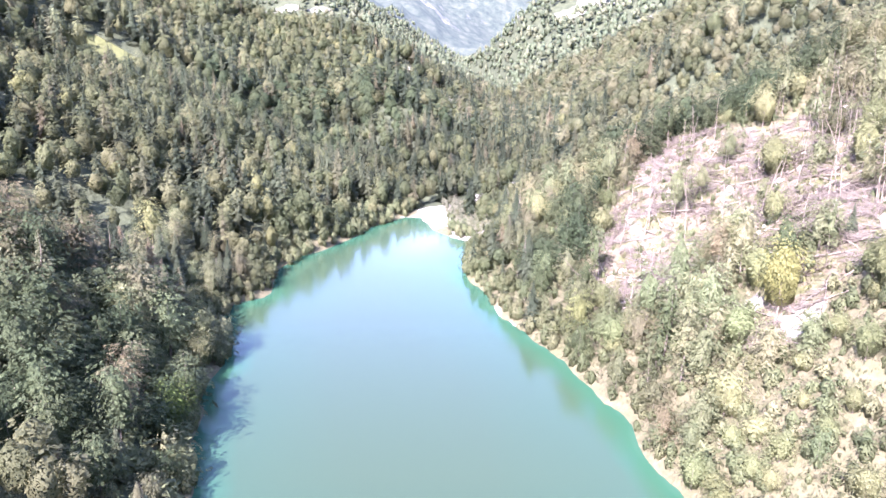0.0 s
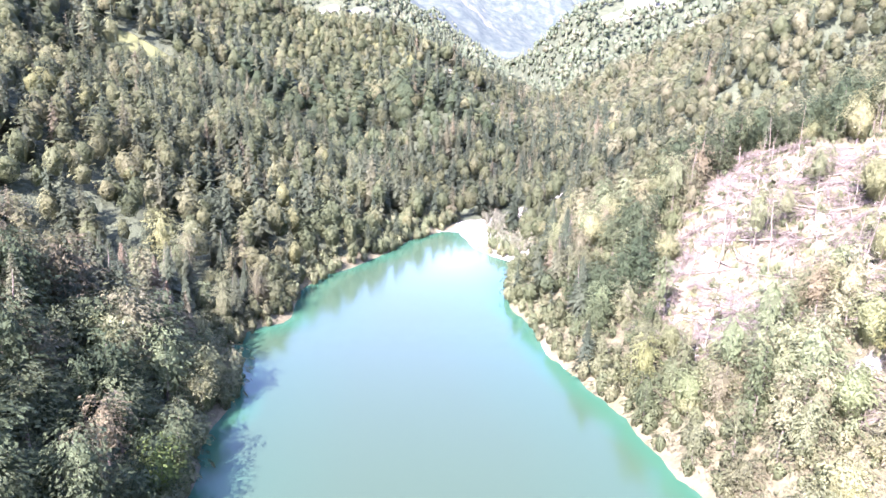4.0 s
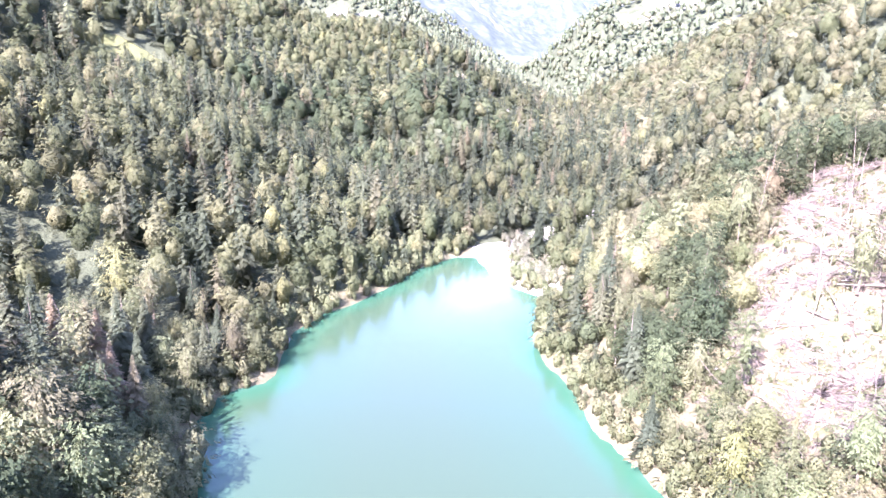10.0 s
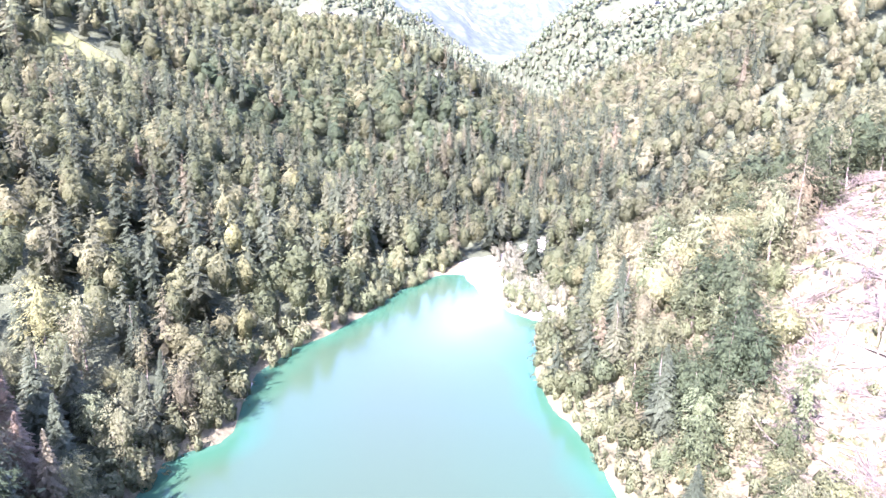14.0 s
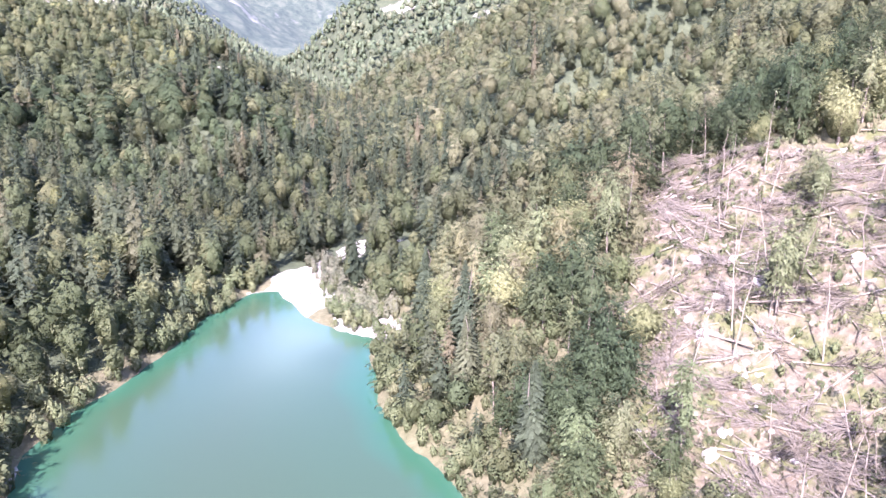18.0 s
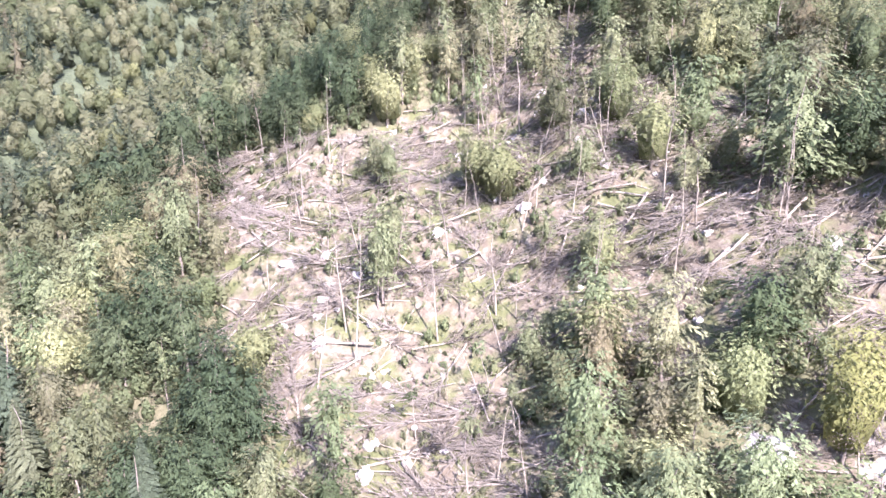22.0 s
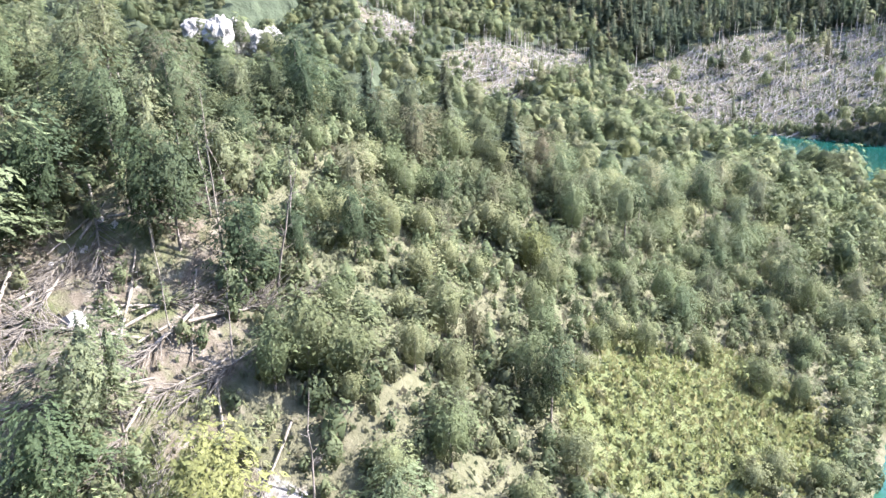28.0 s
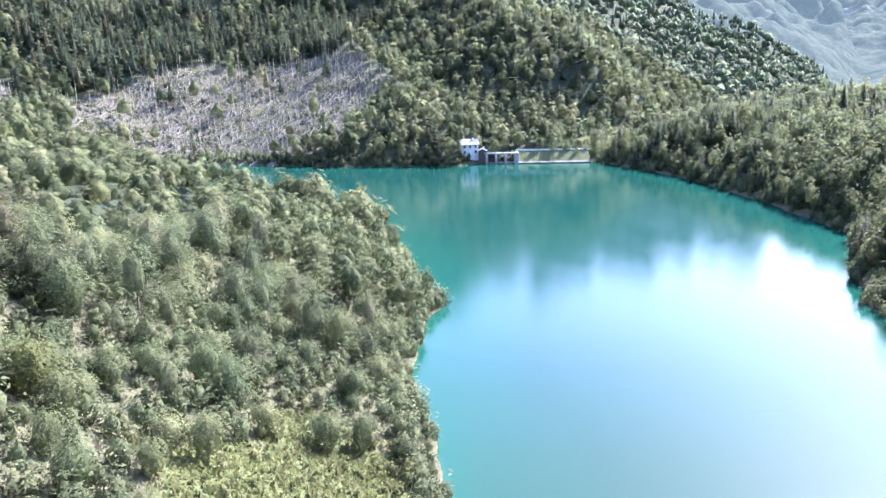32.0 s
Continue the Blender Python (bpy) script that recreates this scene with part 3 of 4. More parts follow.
def tiered_crown(rng, n, h, r, size, limbs=34, low=0.16, droop=0.3, core_=0.5):
    """Leafy boughs in flat drooping pads one above another, with gaps between them."""
    u = low + (0.97 - low) * (np.arange(limbs) + rng.uniform(0.1, 0.9, limbs)) / limbs
    a = np.arange(limbs) * 2.4 + rng.uniform(-0.5, 0.5, limbs)
    w = (u - low) / (1 - low)
    reach = r * np.sqrt(np.clip(1 - ((w - 0.36) / 0.70) ** 2, 0.04, 1)) * rng.uniform(0.66, 1.15, limbs)
    i = rng.choice(limbs, n, p=(reach + 0.3) / (reach + 0.3).sum())
    k = rng.uniform(0.12, 1.0, n) ** 0.7
    across = rng.normal(0, 0.20, n) * reach[i] * (1.1 - 0.5 * k)
    ca, sa = np.cos(a[i]), np.sin(a[i])
    along_ = reach[i] * k
    z = h * u[i] + along_ * (0.15 + 0.35 * w[i]) - droop * reach[i] * k ** 2.2 - 0.4 * np.abs(across) + rng.normal(0, 0.17, n)
    place = np.stack([ca * along_ - sa * across, sa * along_ + ca * across, np.minimum(z, h)], 1)
    out = np.stack([ca, sa, 0 * ca], 1)
    s = size * rng.uniform(0.6, 1.35, n)
    sprays = cards(place, 0.45 * out + (0, 0, 0.85) + 0.42 * unit(rng, n), out + 0.6 * unit(rng, n) + (0, 0, -0.4), s, s * rng.uniform(0.3, 0.55, n), rng)
    return np.concatenate([sprays, core(rng, h, r, low, False, core_, levels=(0.15, 0.45, 0.75, 0.97))])


def fir_crown(rng, n, h, r, low=0.1, droop=0.5, filled=True, per=1, **shell):
    """Whorls of drooping boughs that shorten to a pointed top; each bough in a few sprays."""
    boughs = n // per
    u = ((np.arange(boughs) + rng.uniform(0, 1, boughs)) / boughs) ** 0.85
    reach = r * (1.0 - u) * rng.uniform(0.72, 1.14, boughs) + 0.16
    a = np.arange(boughs) * 2.4 + rng.uniform(-0.3, 0.3, boughs)
    i = np.repeat(np.arange(boughs), per)
    step = np.tile((np.arange(per) + 0.5) / per, boughs)
    side = rng.normal(0, 0.16, len(i)) * reach[i] * (per > 1)
    ca, sa = np.cos(a[i]), np.sin(a[i])
    k = reach[i] * (0.16 + 0.84 * step)
    z = h * (low + (1 - low) * u[i]) - droop * (0.25 * k + 0.45 * k * step) - 0.3 * np.abs(side)
    place = np.stack([ca * k - sa * side, sa * k + ca * side, z], 1)
    out = np.stack([ca, sa, -droop * (0.4 + 0.8 * step)], 1)
    long_ = (0.74 * reach[i] / per ** 0.55 + 0.13) * rng.uniform(0.85, 1.2, len(i))
    normal = np.stack([ca * droop * 0.8, sa * droop * 0.8, np.ones(len(i))], 1) + 0.25 * unit(rng, len(i))
    sprays = cards(place, normal, out + 0.2 * unit(rng, len(i)), long_, long_ * rng.uniform(0.42, 0.62, len(i)), rng)
    return np.concatenate([sprays, core(rng, h, r, low, True, 0.8, **shell)]) if filled else sprays


def tube(path, radii, sides=6):
    """Rings round a line: verts and quads."""
    path = np.asarray(path, float)
    v, f = [], []
    for k, (p, r) in enumerate(zip(path, radii)):
        way = Vector(path[min(k + 1, len(path) - 1)] - path[max(k - 1, 0)]).normalized()
        q = way.to_track_quat("Z", "Y")
        for s in range(sides):
            a = 2 * math.pi * s / sides
            v.append(Vector(p) + q @ Vector((r * math.cos(a), r * math.sin(a), 0)))
        if k:
            o = k * sides
            f += [(o - sides + s, o - sides + (s + 1) % sides, o + (s + 1) % sides, o + s) for s in range(sides)]
    return np.array([tuple(p) for p in v]), f


def merged(pieces):
    v, f, n = [], [], 0
    for a, b_ in pieces:
        v.append(a)
        f += [tuple(i + n for i in face) for face in b_]
        n += len(a)
    return np.concatenate(v), np.array(f)


def trunk_mesh(name, rng, h, r, limbs, mat, sides=6, lean=0.03, reach=0.3, start=0.35):
    zs = np.linspace(-0.8, h, 7)
    way = rng.normal(0, lean, 2)
    bend = rng.normal(0, 0.015 * h, (7, 2)) * np.linspace(0, 1, 7)[:, None]
    line = np.column_stack([way[0] * zs + bend[:, 0], way[1] * zs + bend[:, 1], zs])
    pieces = [tube(line, r * np.linspace(1.15, 0.15, 7), sides)]
    for _ in range(limbs):
        k = rng.uniform(start, 0.92)
        at = np.array([np.interp(k * h, zs, line[:, c]) for c in range(3)])
        a, ln = rng.uniform(0, 2 * np.pi), h * reach * (1.15 - k) * rng.uniform(0.6, 1.2)
        tip = at + (math.cos(a) * ln, math.sin(a) * ln, ln * rng.uniform(0.1, 0.8))
        mid = (at + tip) / 2 + rng.normal(0, 0.06 * ln, 3)
        pieces.append(tube([at, mid, tip], [r * 0.38 * (1.1 - k), r * 0.22 * (1.1 - k), 0.012], 4))
    v, f = merged(pieces)
    return mesh_of(name, v, f, [mat], smooth=True)


def outward(quads, squash=0.7):
    """For each corner, the way out of its crown."""
    v = quads.reshape(-1, 3)
    mid = (v[:, 2].min() * 0.65 + v[:, 2].max() * 0.35)
    d = (v - (0, 0, mid)) * (1, 1, squash)
    return d / (np.linalg.norm(d, axis=1, keepdims=True) + 1e-6)


def crown_mesh(name, quads, mat):
    v = quads.reshape(-1, 3)
    return mesh_of(name, v, np.arange(len(v)).reshape(-1, 4), [mat], smooth=False, soft=outward(quads))


def tree_kind(name, trunk, crown, label, group, category="tree"):
    root = new(name)
    for part_name, me in (("trunk", trunk), ("crown", crown)):
        if me is not None:
            new(part_name, me).parent = root
    return tagged(root, label, category, group)


rng = np.random.default_rng(7)
# prototypes for the trees near the walk: name, base height, trunk, crown
KINDS = []
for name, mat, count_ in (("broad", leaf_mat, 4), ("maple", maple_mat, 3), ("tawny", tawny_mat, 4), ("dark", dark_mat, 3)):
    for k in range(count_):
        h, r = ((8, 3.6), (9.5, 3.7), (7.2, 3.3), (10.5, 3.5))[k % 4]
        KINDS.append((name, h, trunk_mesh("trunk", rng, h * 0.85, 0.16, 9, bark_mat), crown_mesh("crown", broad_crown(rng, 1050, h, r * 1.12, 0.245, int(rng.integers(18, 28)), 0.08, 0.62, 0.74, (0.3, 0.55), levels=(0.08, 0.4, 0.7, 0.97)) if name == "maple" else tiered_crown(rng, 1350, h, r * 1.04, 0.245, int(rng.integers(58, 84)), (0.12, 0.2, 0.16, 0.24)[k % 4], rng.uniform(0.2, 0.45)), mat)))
for k in range(3):
    h = 10.5
    KINDS.append(("slender", h, trunk_mesh("trunk", rng, h * 0.92, 0.12, 8, bark_mat, reach=0.2), crown_mesh("crown", tiered_crown(rng, 900, h, 2.2, 0.245, 50, 0.3, 0.35, 0.3), leaf_mat)))
for k in range(3):
    h = 12.5
    KINDS.append(("fir", h, trunk_mesh("trunk", rng, h * 0.97, 0.16, 0, bark_mat), crown_mesh("crown", fir_crown(rng, 1200, h, 2.7, 0.06, 0.5, True, 6), fir_mat)))
LABELS = {"broad": ("beech_tree", "grey-barked beech with a full rounded green crown", "beech trees"),
          "maple": ("maple_tree", "light green maple with a broad leafy crown", "maple trees"),
          "tawny": ("hornbeam_tree", "tawny brown-green hornbeam with a ragged dense crown", "hornbeam trees"),
          "dark": ("shady_beech_tree", "dark green beech with a dense layered crown", "dark beech trees"),
          "slender": ("slender_tree", "slender deciduous tree with a tall sparse olive crown", "slender trees"),
          "fir": ("fir_tree", "dark green conical fir tree on the slope", "fir trees")}

# joined woods: crowns in few sprays, coarser with distance
FAR = {}
for ring, n_b, n_f, size in (("a", 84, 90, 0.52), ("b", 22, 22, 0.92), ("c", 5, 8, 1.5)):
    shell = {} if ring == "a" else {"sides": 5, "levels": (0.1, 0.5, 0.97)}
    near_ring = {"a": 0.78, "b": 0.95, "c": 1.0}[ring]
    FAR[ring, "broad"] = [broad_crown(rng, n_b, 8.0, 3.5, size, 9, 0.3, near_ring, 0.88, **shell) for _ in range(7)]
    FAR[ring, "maple"] = FAR[ring, "dark"] = FAR[ring, "tawny"] = FAR[ring, "broad"]
    FAR[ring, "slender"] = [broad_crown(rng, n_b, 9.5, 2.6, size * 0.9, 8, 0.3, near_ring, 0.85, **shell) for _ in range(4)]
    FAR[ring, "fir"] = [fir_crown(rng, n_f, 11.0, 2.9, 0.06, 0.5, True, {"a": 2, "b": 1, "c": 1}[ring], **shell) for _ in range(4)]


def spots(x0, x1, y0, y1, gap, seed):
    """Jittered places on a grid."""
    r = np.random.default_rng(seed)
    X, Y = np.meshgrid(np.arange(x0, x1, gap), np.arange(y0, y1, gap))
    X, Y = X + r.uniform(-0.48, 0.48, X.shape) * gap, Y + r.uniform(-0.48, 0.48, Y.shape) * gap
    return X.ravel(), Y.ravel(), r


def firs(x, y):
    """The share of firs in the wood at a place."""
    p = 0.16 + 0.30 * value_noise(x, y, 40, 20)
    p = np.where((y > 205) & (np.abs(x - 5) < 60), 0.6, p)
    p = np.where((x > 18) & (y < 200) & (y > -130), 0.0, p)
    p = np.where((x < -20) & (y > 108) & (y < 420), 0.42 + 0.25 * value_noise(x, y, 26, 21), p)
    p = np.where((x < -25) & (y < 108) & (y > 0), 0.06, p)
    p = np.where((y < -235) & (y > -440) & (x > 225) & (blown(x, y) < 0.5), 0.85, p)
    return p


def plain(x, y, d):
    """Where trees may stand."""
    ok = (d > 0.6) & ~gravel(x, y) & (scree(x, y) < 0.5) & (clearings(x, y, d) > 1)
    ok &= ~((x > 40) & (x < 52) & (np.minimum(np.abs(y - 96.8), np.abs(y - 87.6)) < 2.8))
    ok &= np.hypot((x - 60) / 6.5, (y - 105) / 9) > 1
    ok &= ~((x < -12) & (y > -45) & (y < 44))
    ok &= ~((x > 50) & (x < 112) & (y < -228) & (y > -262 + 0.25 * (x - 56)))
    return ok


def kind_at(x, y, d, r):
    pick = r.random(len(x))
    f = firs(x, y)
    kinds = np.where(pick < f, 2, np.where(pick < f + (1 - f) * 0.76, 0, 1))
    kinds = np.where((kinds == 0) & (r.random(len(x)) < 0.42), 3, kinds)
    kinds = np.where((kinds != 2) & (x < -25) & (y < 178) & (y > 40) & (r.random(len(x)) < np.where(y < 112, 0.72, 0.1)), 4, kinds)
    # more tawny beyond y 185: the slope's sunlit brightness put into leaf colour
    kinds = np.where((kinds != 2) & (x > 18) & (r.random(len(x)) < np.where((x > 24) & (y > 185), 0.7, 0.13)), 4, kinds)
    # dark beech stands; their darker leaf colour also puts in shade on these slopes
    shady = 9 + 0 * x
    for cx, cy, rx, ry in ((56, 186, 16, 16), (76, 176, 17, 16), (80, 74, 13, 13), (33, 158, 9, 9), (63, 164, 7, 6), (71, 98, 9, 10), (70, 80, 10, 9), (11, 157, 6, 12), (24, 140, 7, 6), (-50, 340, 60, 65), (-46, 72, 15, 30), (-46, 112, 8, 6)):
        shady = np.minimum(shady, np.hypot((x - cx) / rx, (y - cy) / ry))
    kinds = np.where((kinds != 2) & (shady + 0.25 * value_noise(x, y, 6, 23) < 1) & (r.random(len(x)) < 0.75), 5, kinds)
    kinds = np.where((kinds == 1) & (x > 35) & (y < 85) & (y > -130), 3, kinds)
    size = np.where((x > 35) & (y < 85) & (y > -120), r.uniform(0.5, 1.1, len(x)), r.uniform(0.72, 1.3, len(x))) * (1 + 0.15 * value_noise(x, y, 30, 22))
    young = (x > 34) & (x < 80) & (y > 8) & (y < 80)
    kinds = np.where(young & (kinds != 2) & (r.random(len(x)) < 0.6), 3, kinds)
    size *= np.where(young, 0.74, 1.0)
    size *= np.where((x < -25) & (y > 40) & (y < 165), np.where(kinds == 2, 0.95, np.where(y < 112, 1.2, 1.0)), 1.0)
    size *= np.where(d < 9, 0.62 + 0.04 * d, 1.0)
    return kinds, size


joined = {"broad": [], "high": [], "fir": [], "tawny": [], "dark": []}
x, y, r = spots(-150, 150, -70, 330, 4.5, 31)
d = from_shore(x, y)
keep = plain(x, y, d) & (x > -0.78 * y - 30) & (r.random(len(x)) > (0.87 - 0.2 * np.clip((x - 66) / 12, 0, 1)) * bare(x, y)) & (r.random(len(x)) > 1.0 * meadow(x, y))
x, y, d = x[keep], y[keep], d[keep]
z = height(x, y)
kinds, size = kind_at(x, y, d, r)
shore_right = (x > 15) & (x < 105) & (y > -12) & (y < 190)
shore_left = (x < -28) & (x > -68) & (y > 62) & (y < 150)
near = shore_right | shore_left
names = ("broad", "slender", "fir", "maple", "tawny", "dark")
pools = {n: [k for k in KINDS if k[0] == n] for n in names}
first, tally = {}, {n: 0 for n in names}
order = np.argsort(np.where(near, np.hypot(x - 30, y - 105), 1e6))
single = np.zeros(len(x), bool)
for i in order:
    n = names[kinds[i]]
    if not near[i] or tally[n] >= 400:
        continue
    tally[n] += 1
    single[i] = True
    which = int(r.integers(len(pools[n])))
    place = pose(x[i], y[i], z[i], 0, 0, r.uniform(0, 360)) @ Matrix.Diagonal((size[i] * r.uniform(0.9, 1.1), size[i] * r.uniform(0.9, 1.1), size[i] * (0.76 if n == "maple" else 1.0), 1))
    if (n, which) not in first:
        root = tree_kind(LABELS[n][0], pools[n][which][2], pools[n][which][3], LABELS[n][1], LABELS[n][2])
        root.matrix_basis = place
        first[n, which] = root
    else:
        c = copy_thing(first[n, which], Matrix())
        c.matrix_basis = place


def plant(ring, x, y, z, kinds, size, r):
    """Adds joined trees to the woods."""
    for k, n in enumerate(names):
        pool = FAR[ring, n]
        which = r.integers(len(pool), size=len(x))
        for w, proto in enumerate(pool):
            s = (kinds == k) & (which == w)
            if not s.any():
                continue
            a, sc = r.uniform(0, 2 * np.pi, s.sum()), size[s]
            p = proto.reshape(1, -1, 3) * sc[:, None, None]
            ca, sa = np.cos(a)[:, None], np.sin(a)[:, None]
            v = np.stack([p[..., 0] * ca - p[..., 1] * sa + x[s][:, None], p[..., 0] * sa + p[..., 1] * ca + y[s][:, None], p[..., 2] + z[s][:, None]], -1)
            tint = np.repeat(r.random(s.sum()), v.shape[1])
            o = outward(proto)[None]
            o = np.stack([o[..., 0] * ca - o[..., 1] * sa, o[..., 0] * sa + o[..., 1] * ca, o[..., 2] + 0 * ca], -1)
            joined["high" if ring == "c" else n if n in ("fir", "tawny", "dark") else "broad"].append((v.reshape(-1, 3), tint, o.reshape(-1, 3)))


# single trees that stand out: kind, material, x, y, height
for n, mat, hx, hy, hh, label in (
        ("maple", fresh_mat, -36.0, 83, 8.0, "bright yellow-green round tree at the water's edge"),
        ("maple", yellow_mat, 69.5, 52.3, 6.0, "small golden-yellow tree in the green bank"),
        ("maple", yellow_mat, 47.3, 92.5, 12.0, "yellow-green tree with drooping leafy boughs"),
        ("broad", leaf_mat, 69, 103, 14.0, "tall dark green tree at the clearing's edge"),
        ("broad", leaf_mat, 61, 149, 8.0, "dark leafy tree on several bare stems"),
        ("slender", leaf_mat, 58, 124, 6.5, "leafy tree standing among fallen trunks"),
        ("broad", leaf_mat, 49.5, 114, 11.0, "broad green tree below the fallen trunks"),
        ("fir", fir_mat, 58.5, 97, 5.0, "young bright green conifer on the open slope"),
        ("fir", fir_mat, 100, 57, 14.0, "tall dark spruce above the wood"),
        ("fir", fir_mat, 96, 47, 12.5, "tall dark spruce above the wood"),
        ("fir", fir_mat, 93, 38, 11.5, "tall dark spruce above the wood"),
        ("fir", fir_mat, -62, -250, 18.0, "tall dark spruce beside a meadow"),
        ("fir", fir_mat, -67, -254, 16.0, "tall dark spruce beside a meadow"),
        ("fir", fir_mat, -56, -256, 17.0, "tall dark spruce beside a meadow"),
        ("fir", brown_fir_mat, -59, 122, 13.5, "spruce with browned dying needles"),
        ("fir", brown_fir_mat, -55.5, 125.5, 12.0, "spruce with browned dying needles"),
        ("fir", brown_fir_mat, -52, 122, 10.0, "spruce with browned dying needles")):
    which = int(r.integers(len(pools[n])))
    base = pools[n][which]
    crown = base[3]
    if mat is not crown.materials[0]:
        crown = crown.copy()
        crown.materials[0] = mat
    root = tree_kind("spruce_tree" if n == "fir" else "lone_tree", base[2], crown, label, "")
    root.matrix_basis = pose(hx, hy, float(height(np.array([hx]), np.array([hy]))[0]), 0, 0, r.uniform(0, 360)) @ Matrix.Scale(hh / base[1], 4)
rest = ~single
plant("a", x[rest], y[rest], z[rest], kinds[rest], size[rest], r)

x, y, r = spots(-75, 60, -290, -70, 4.6, 34)
d = from_shore(x, y)
keep = plain(x, y, d) & (d > 0.5)
x, y, d = x[keep], y[keep], d[keep]
kinds, size = kind_at(x, y, d, r)
plant("a", x, y, height(x, y), kinds, size * 1.15, r)

x, y, r = spots(-115, -14, -75, 62, 6.6, 35)
d = from_shore(x, y)
keep = (d > 1.5) & ((y < 44) | (x < -0.78 * y - 30)) & (y > -72)
x, y, d = x[keep], y[keep], d[keep]
kinds, size = kind_at(x, y, d, r)
plant("b", x, y, height(x, y), kinds, size * 1.3, r)

x, y, r = spots(-330, 470, -470, 640, 5.9, 32)
d = from_shore(x, y)
keep = plain(x, y, d) & ((x > -0.78 * y - 60) | (y < -45)) & (x > -0.75 * np.abs(y) - 60) & ((x < 200) | (y < 260)) & ~((x > -75) & (x < 60) & (y > -290) & (y < -70)) & ~((np.abs(x) < 150) & (y > -70) & (y < 330)) & (r.random(len(x)) > 0.93 * blown(x, y))
x, y, d = x[keep], y[keep], d[keep]
z = height(x, y)
low = (z < 66 + 0.105 * np.hypot(x, y - 40)) | (y < 100)
x, y, z, d = x[low], y[low], z[low], d[low]
kinds, size = kind_at(x, y, d, r)
plant("b", x, y, z, kinds, size * 1.42, r)

x, y, r = spots(-900, 1000, -1020, 1260, 7.6, 33)
keep = np.where(y > 100, (x > -0.75 * y - 60) & (x < 0.8 * y + 160), (y < -100) & (x > 0.36 * y - 60) & (x < -1.25 * y + 180)) | ((y > 200) & (y < 420) & (x > 195) & (x < 560)) | ((y > -470) & (y < 260) & (x > 470) & (x < 900))
keep &= (scree(x, y) < 0.5) & ~((x > -330) & (x < 470) & (y > -470) & (y < 640) & ((x < 200) | (y < 260))) & (clearings(x, y, 0 * x + 99) > 1)
x, y = x[keep], y[keep]
z = height(x, y)
low = np.where(y > 100, z < 64 + 0.092 * np.hypot(x, y - 40), (r.random(len(x)) < np.where((z < 90 + 0.14 * np.hypot(x, y - 90)) | (x > 300), 1, 0.35)))
x, y, z = x[low], y[low], z[low]
kinds, size = kind_at(x, y, 0 * x + 99, r)
plant("c", x, y, z, kinds, size * np.where(y < 0, 1.4, 1.15), r)
for n, mat, label in (("high", leaf_hazed, "far mountainside woods, paled green to put in the haze"), ("tawny", tawny_sunlit_far, "tawny brown-green woods on the steep bank"), ("dark", dark_far, "dark green beech woods, shade partly put into their leaf colour"), ("broad", leaf_far, "mixed deciduous woodland covering the valley slopes"), ("fir", fir_far, "dark firs scattered through the woods")):
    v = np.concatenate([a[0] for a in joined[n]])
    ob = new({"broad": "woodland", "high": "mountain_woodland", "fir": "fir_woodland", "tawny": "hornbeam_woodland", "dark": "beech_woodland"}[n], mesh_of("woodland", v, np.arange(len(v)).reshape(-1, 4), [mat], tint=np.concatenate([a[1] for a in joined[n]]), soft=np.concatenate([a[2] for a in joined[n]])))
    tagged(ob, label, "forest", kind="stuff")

# ---- shrubs, brush and boulders ----
r = np.random.default_rng(41)
SHRUB = [broad_crown(r, 40, 2.2, 1.5, 0.26, 7, 0.0, 0.62, 0.9, (0.3, 0.55), sides=5, levels=(0.0, 0.5, 0.97)) for _ in range(6)]


def shrubs(name, x, y, size, mat, label, protos=SHRUB):
    z = height(x, y) - 0.15
    vs, ts, os_ = [], [], []
    which = r.integers(len(protos), size=len(x))
    for w, proto in enumerate(protos):
        s = which == w
        p = proto.reshape(1, -1, 3) * size[s][:, None, None]
        vs.append((p + np.stack([x[s], y[s], z[s]], 1)[:, None]).reshape(-1, 3))
        ts.append(np.repeat(r.random(s.sum()), p.shape[1]))
        os_.append(np.tile(outward(proto), (s.sum(), 1)))
    v = np.concatenate(vs)
    ob = new(name, mesh_of(name, v, np.arange(len(v)).reshape(-1, 4), [mat], tint=np.concatenate(ts), soft=np.concatenate(os_)))
    return tagged(ob, label, "shrubs", kind="stuff")


x, y, _ = spots(2, 112, -95, 215, 1.95, 42)
d = from_shore(x, y)
wanted = np.where(meadow(x, y) > 0.3, 0.75 - 0.35 * meadow(x, y), np.where(bare(x, y) > 0.5, 0.42, 0.95))
keep = (d > -0.3) & (d < 75) & (r.random(len(x)) < wanted) & (scree(x, y) < 0.4)
x, y, d = x[keep], y[keep], d[keep]
size = r.uniform(0.55, 1.6, len(x)) * np.where(meadow(x, y) > 0.3, 1.0 - 0.5 * meadow(x, y), np.where(bare(x, y) > 0.5, 0.6, 1.0)) * np.where(d < 4, 1.25, 1.0)
light_mat = foliage("meadow_shrub_leaves", [(0.0, (0.125, 0.142, 0.056)), (0.6, (0.150, 0.158, 0.066)), (1.0, (0.185, 0.175, 0.09))], False)
open_ = meadow(x, y) > 0.3
shrubs("undergrowth", x[~open_], y[~open_], size[~open_], shrub_mat, "dense green shrubs and saplings covering the bank")
shrubs("meadow_shrubs", x[open_], y[open_], size[open_], light_mat, "low yellow-green shrubs and tall herbs on the bank")
x, y, _ = spots(-80, 270, -262, 262, 2.3, 43)
d = from_shore(x, y)
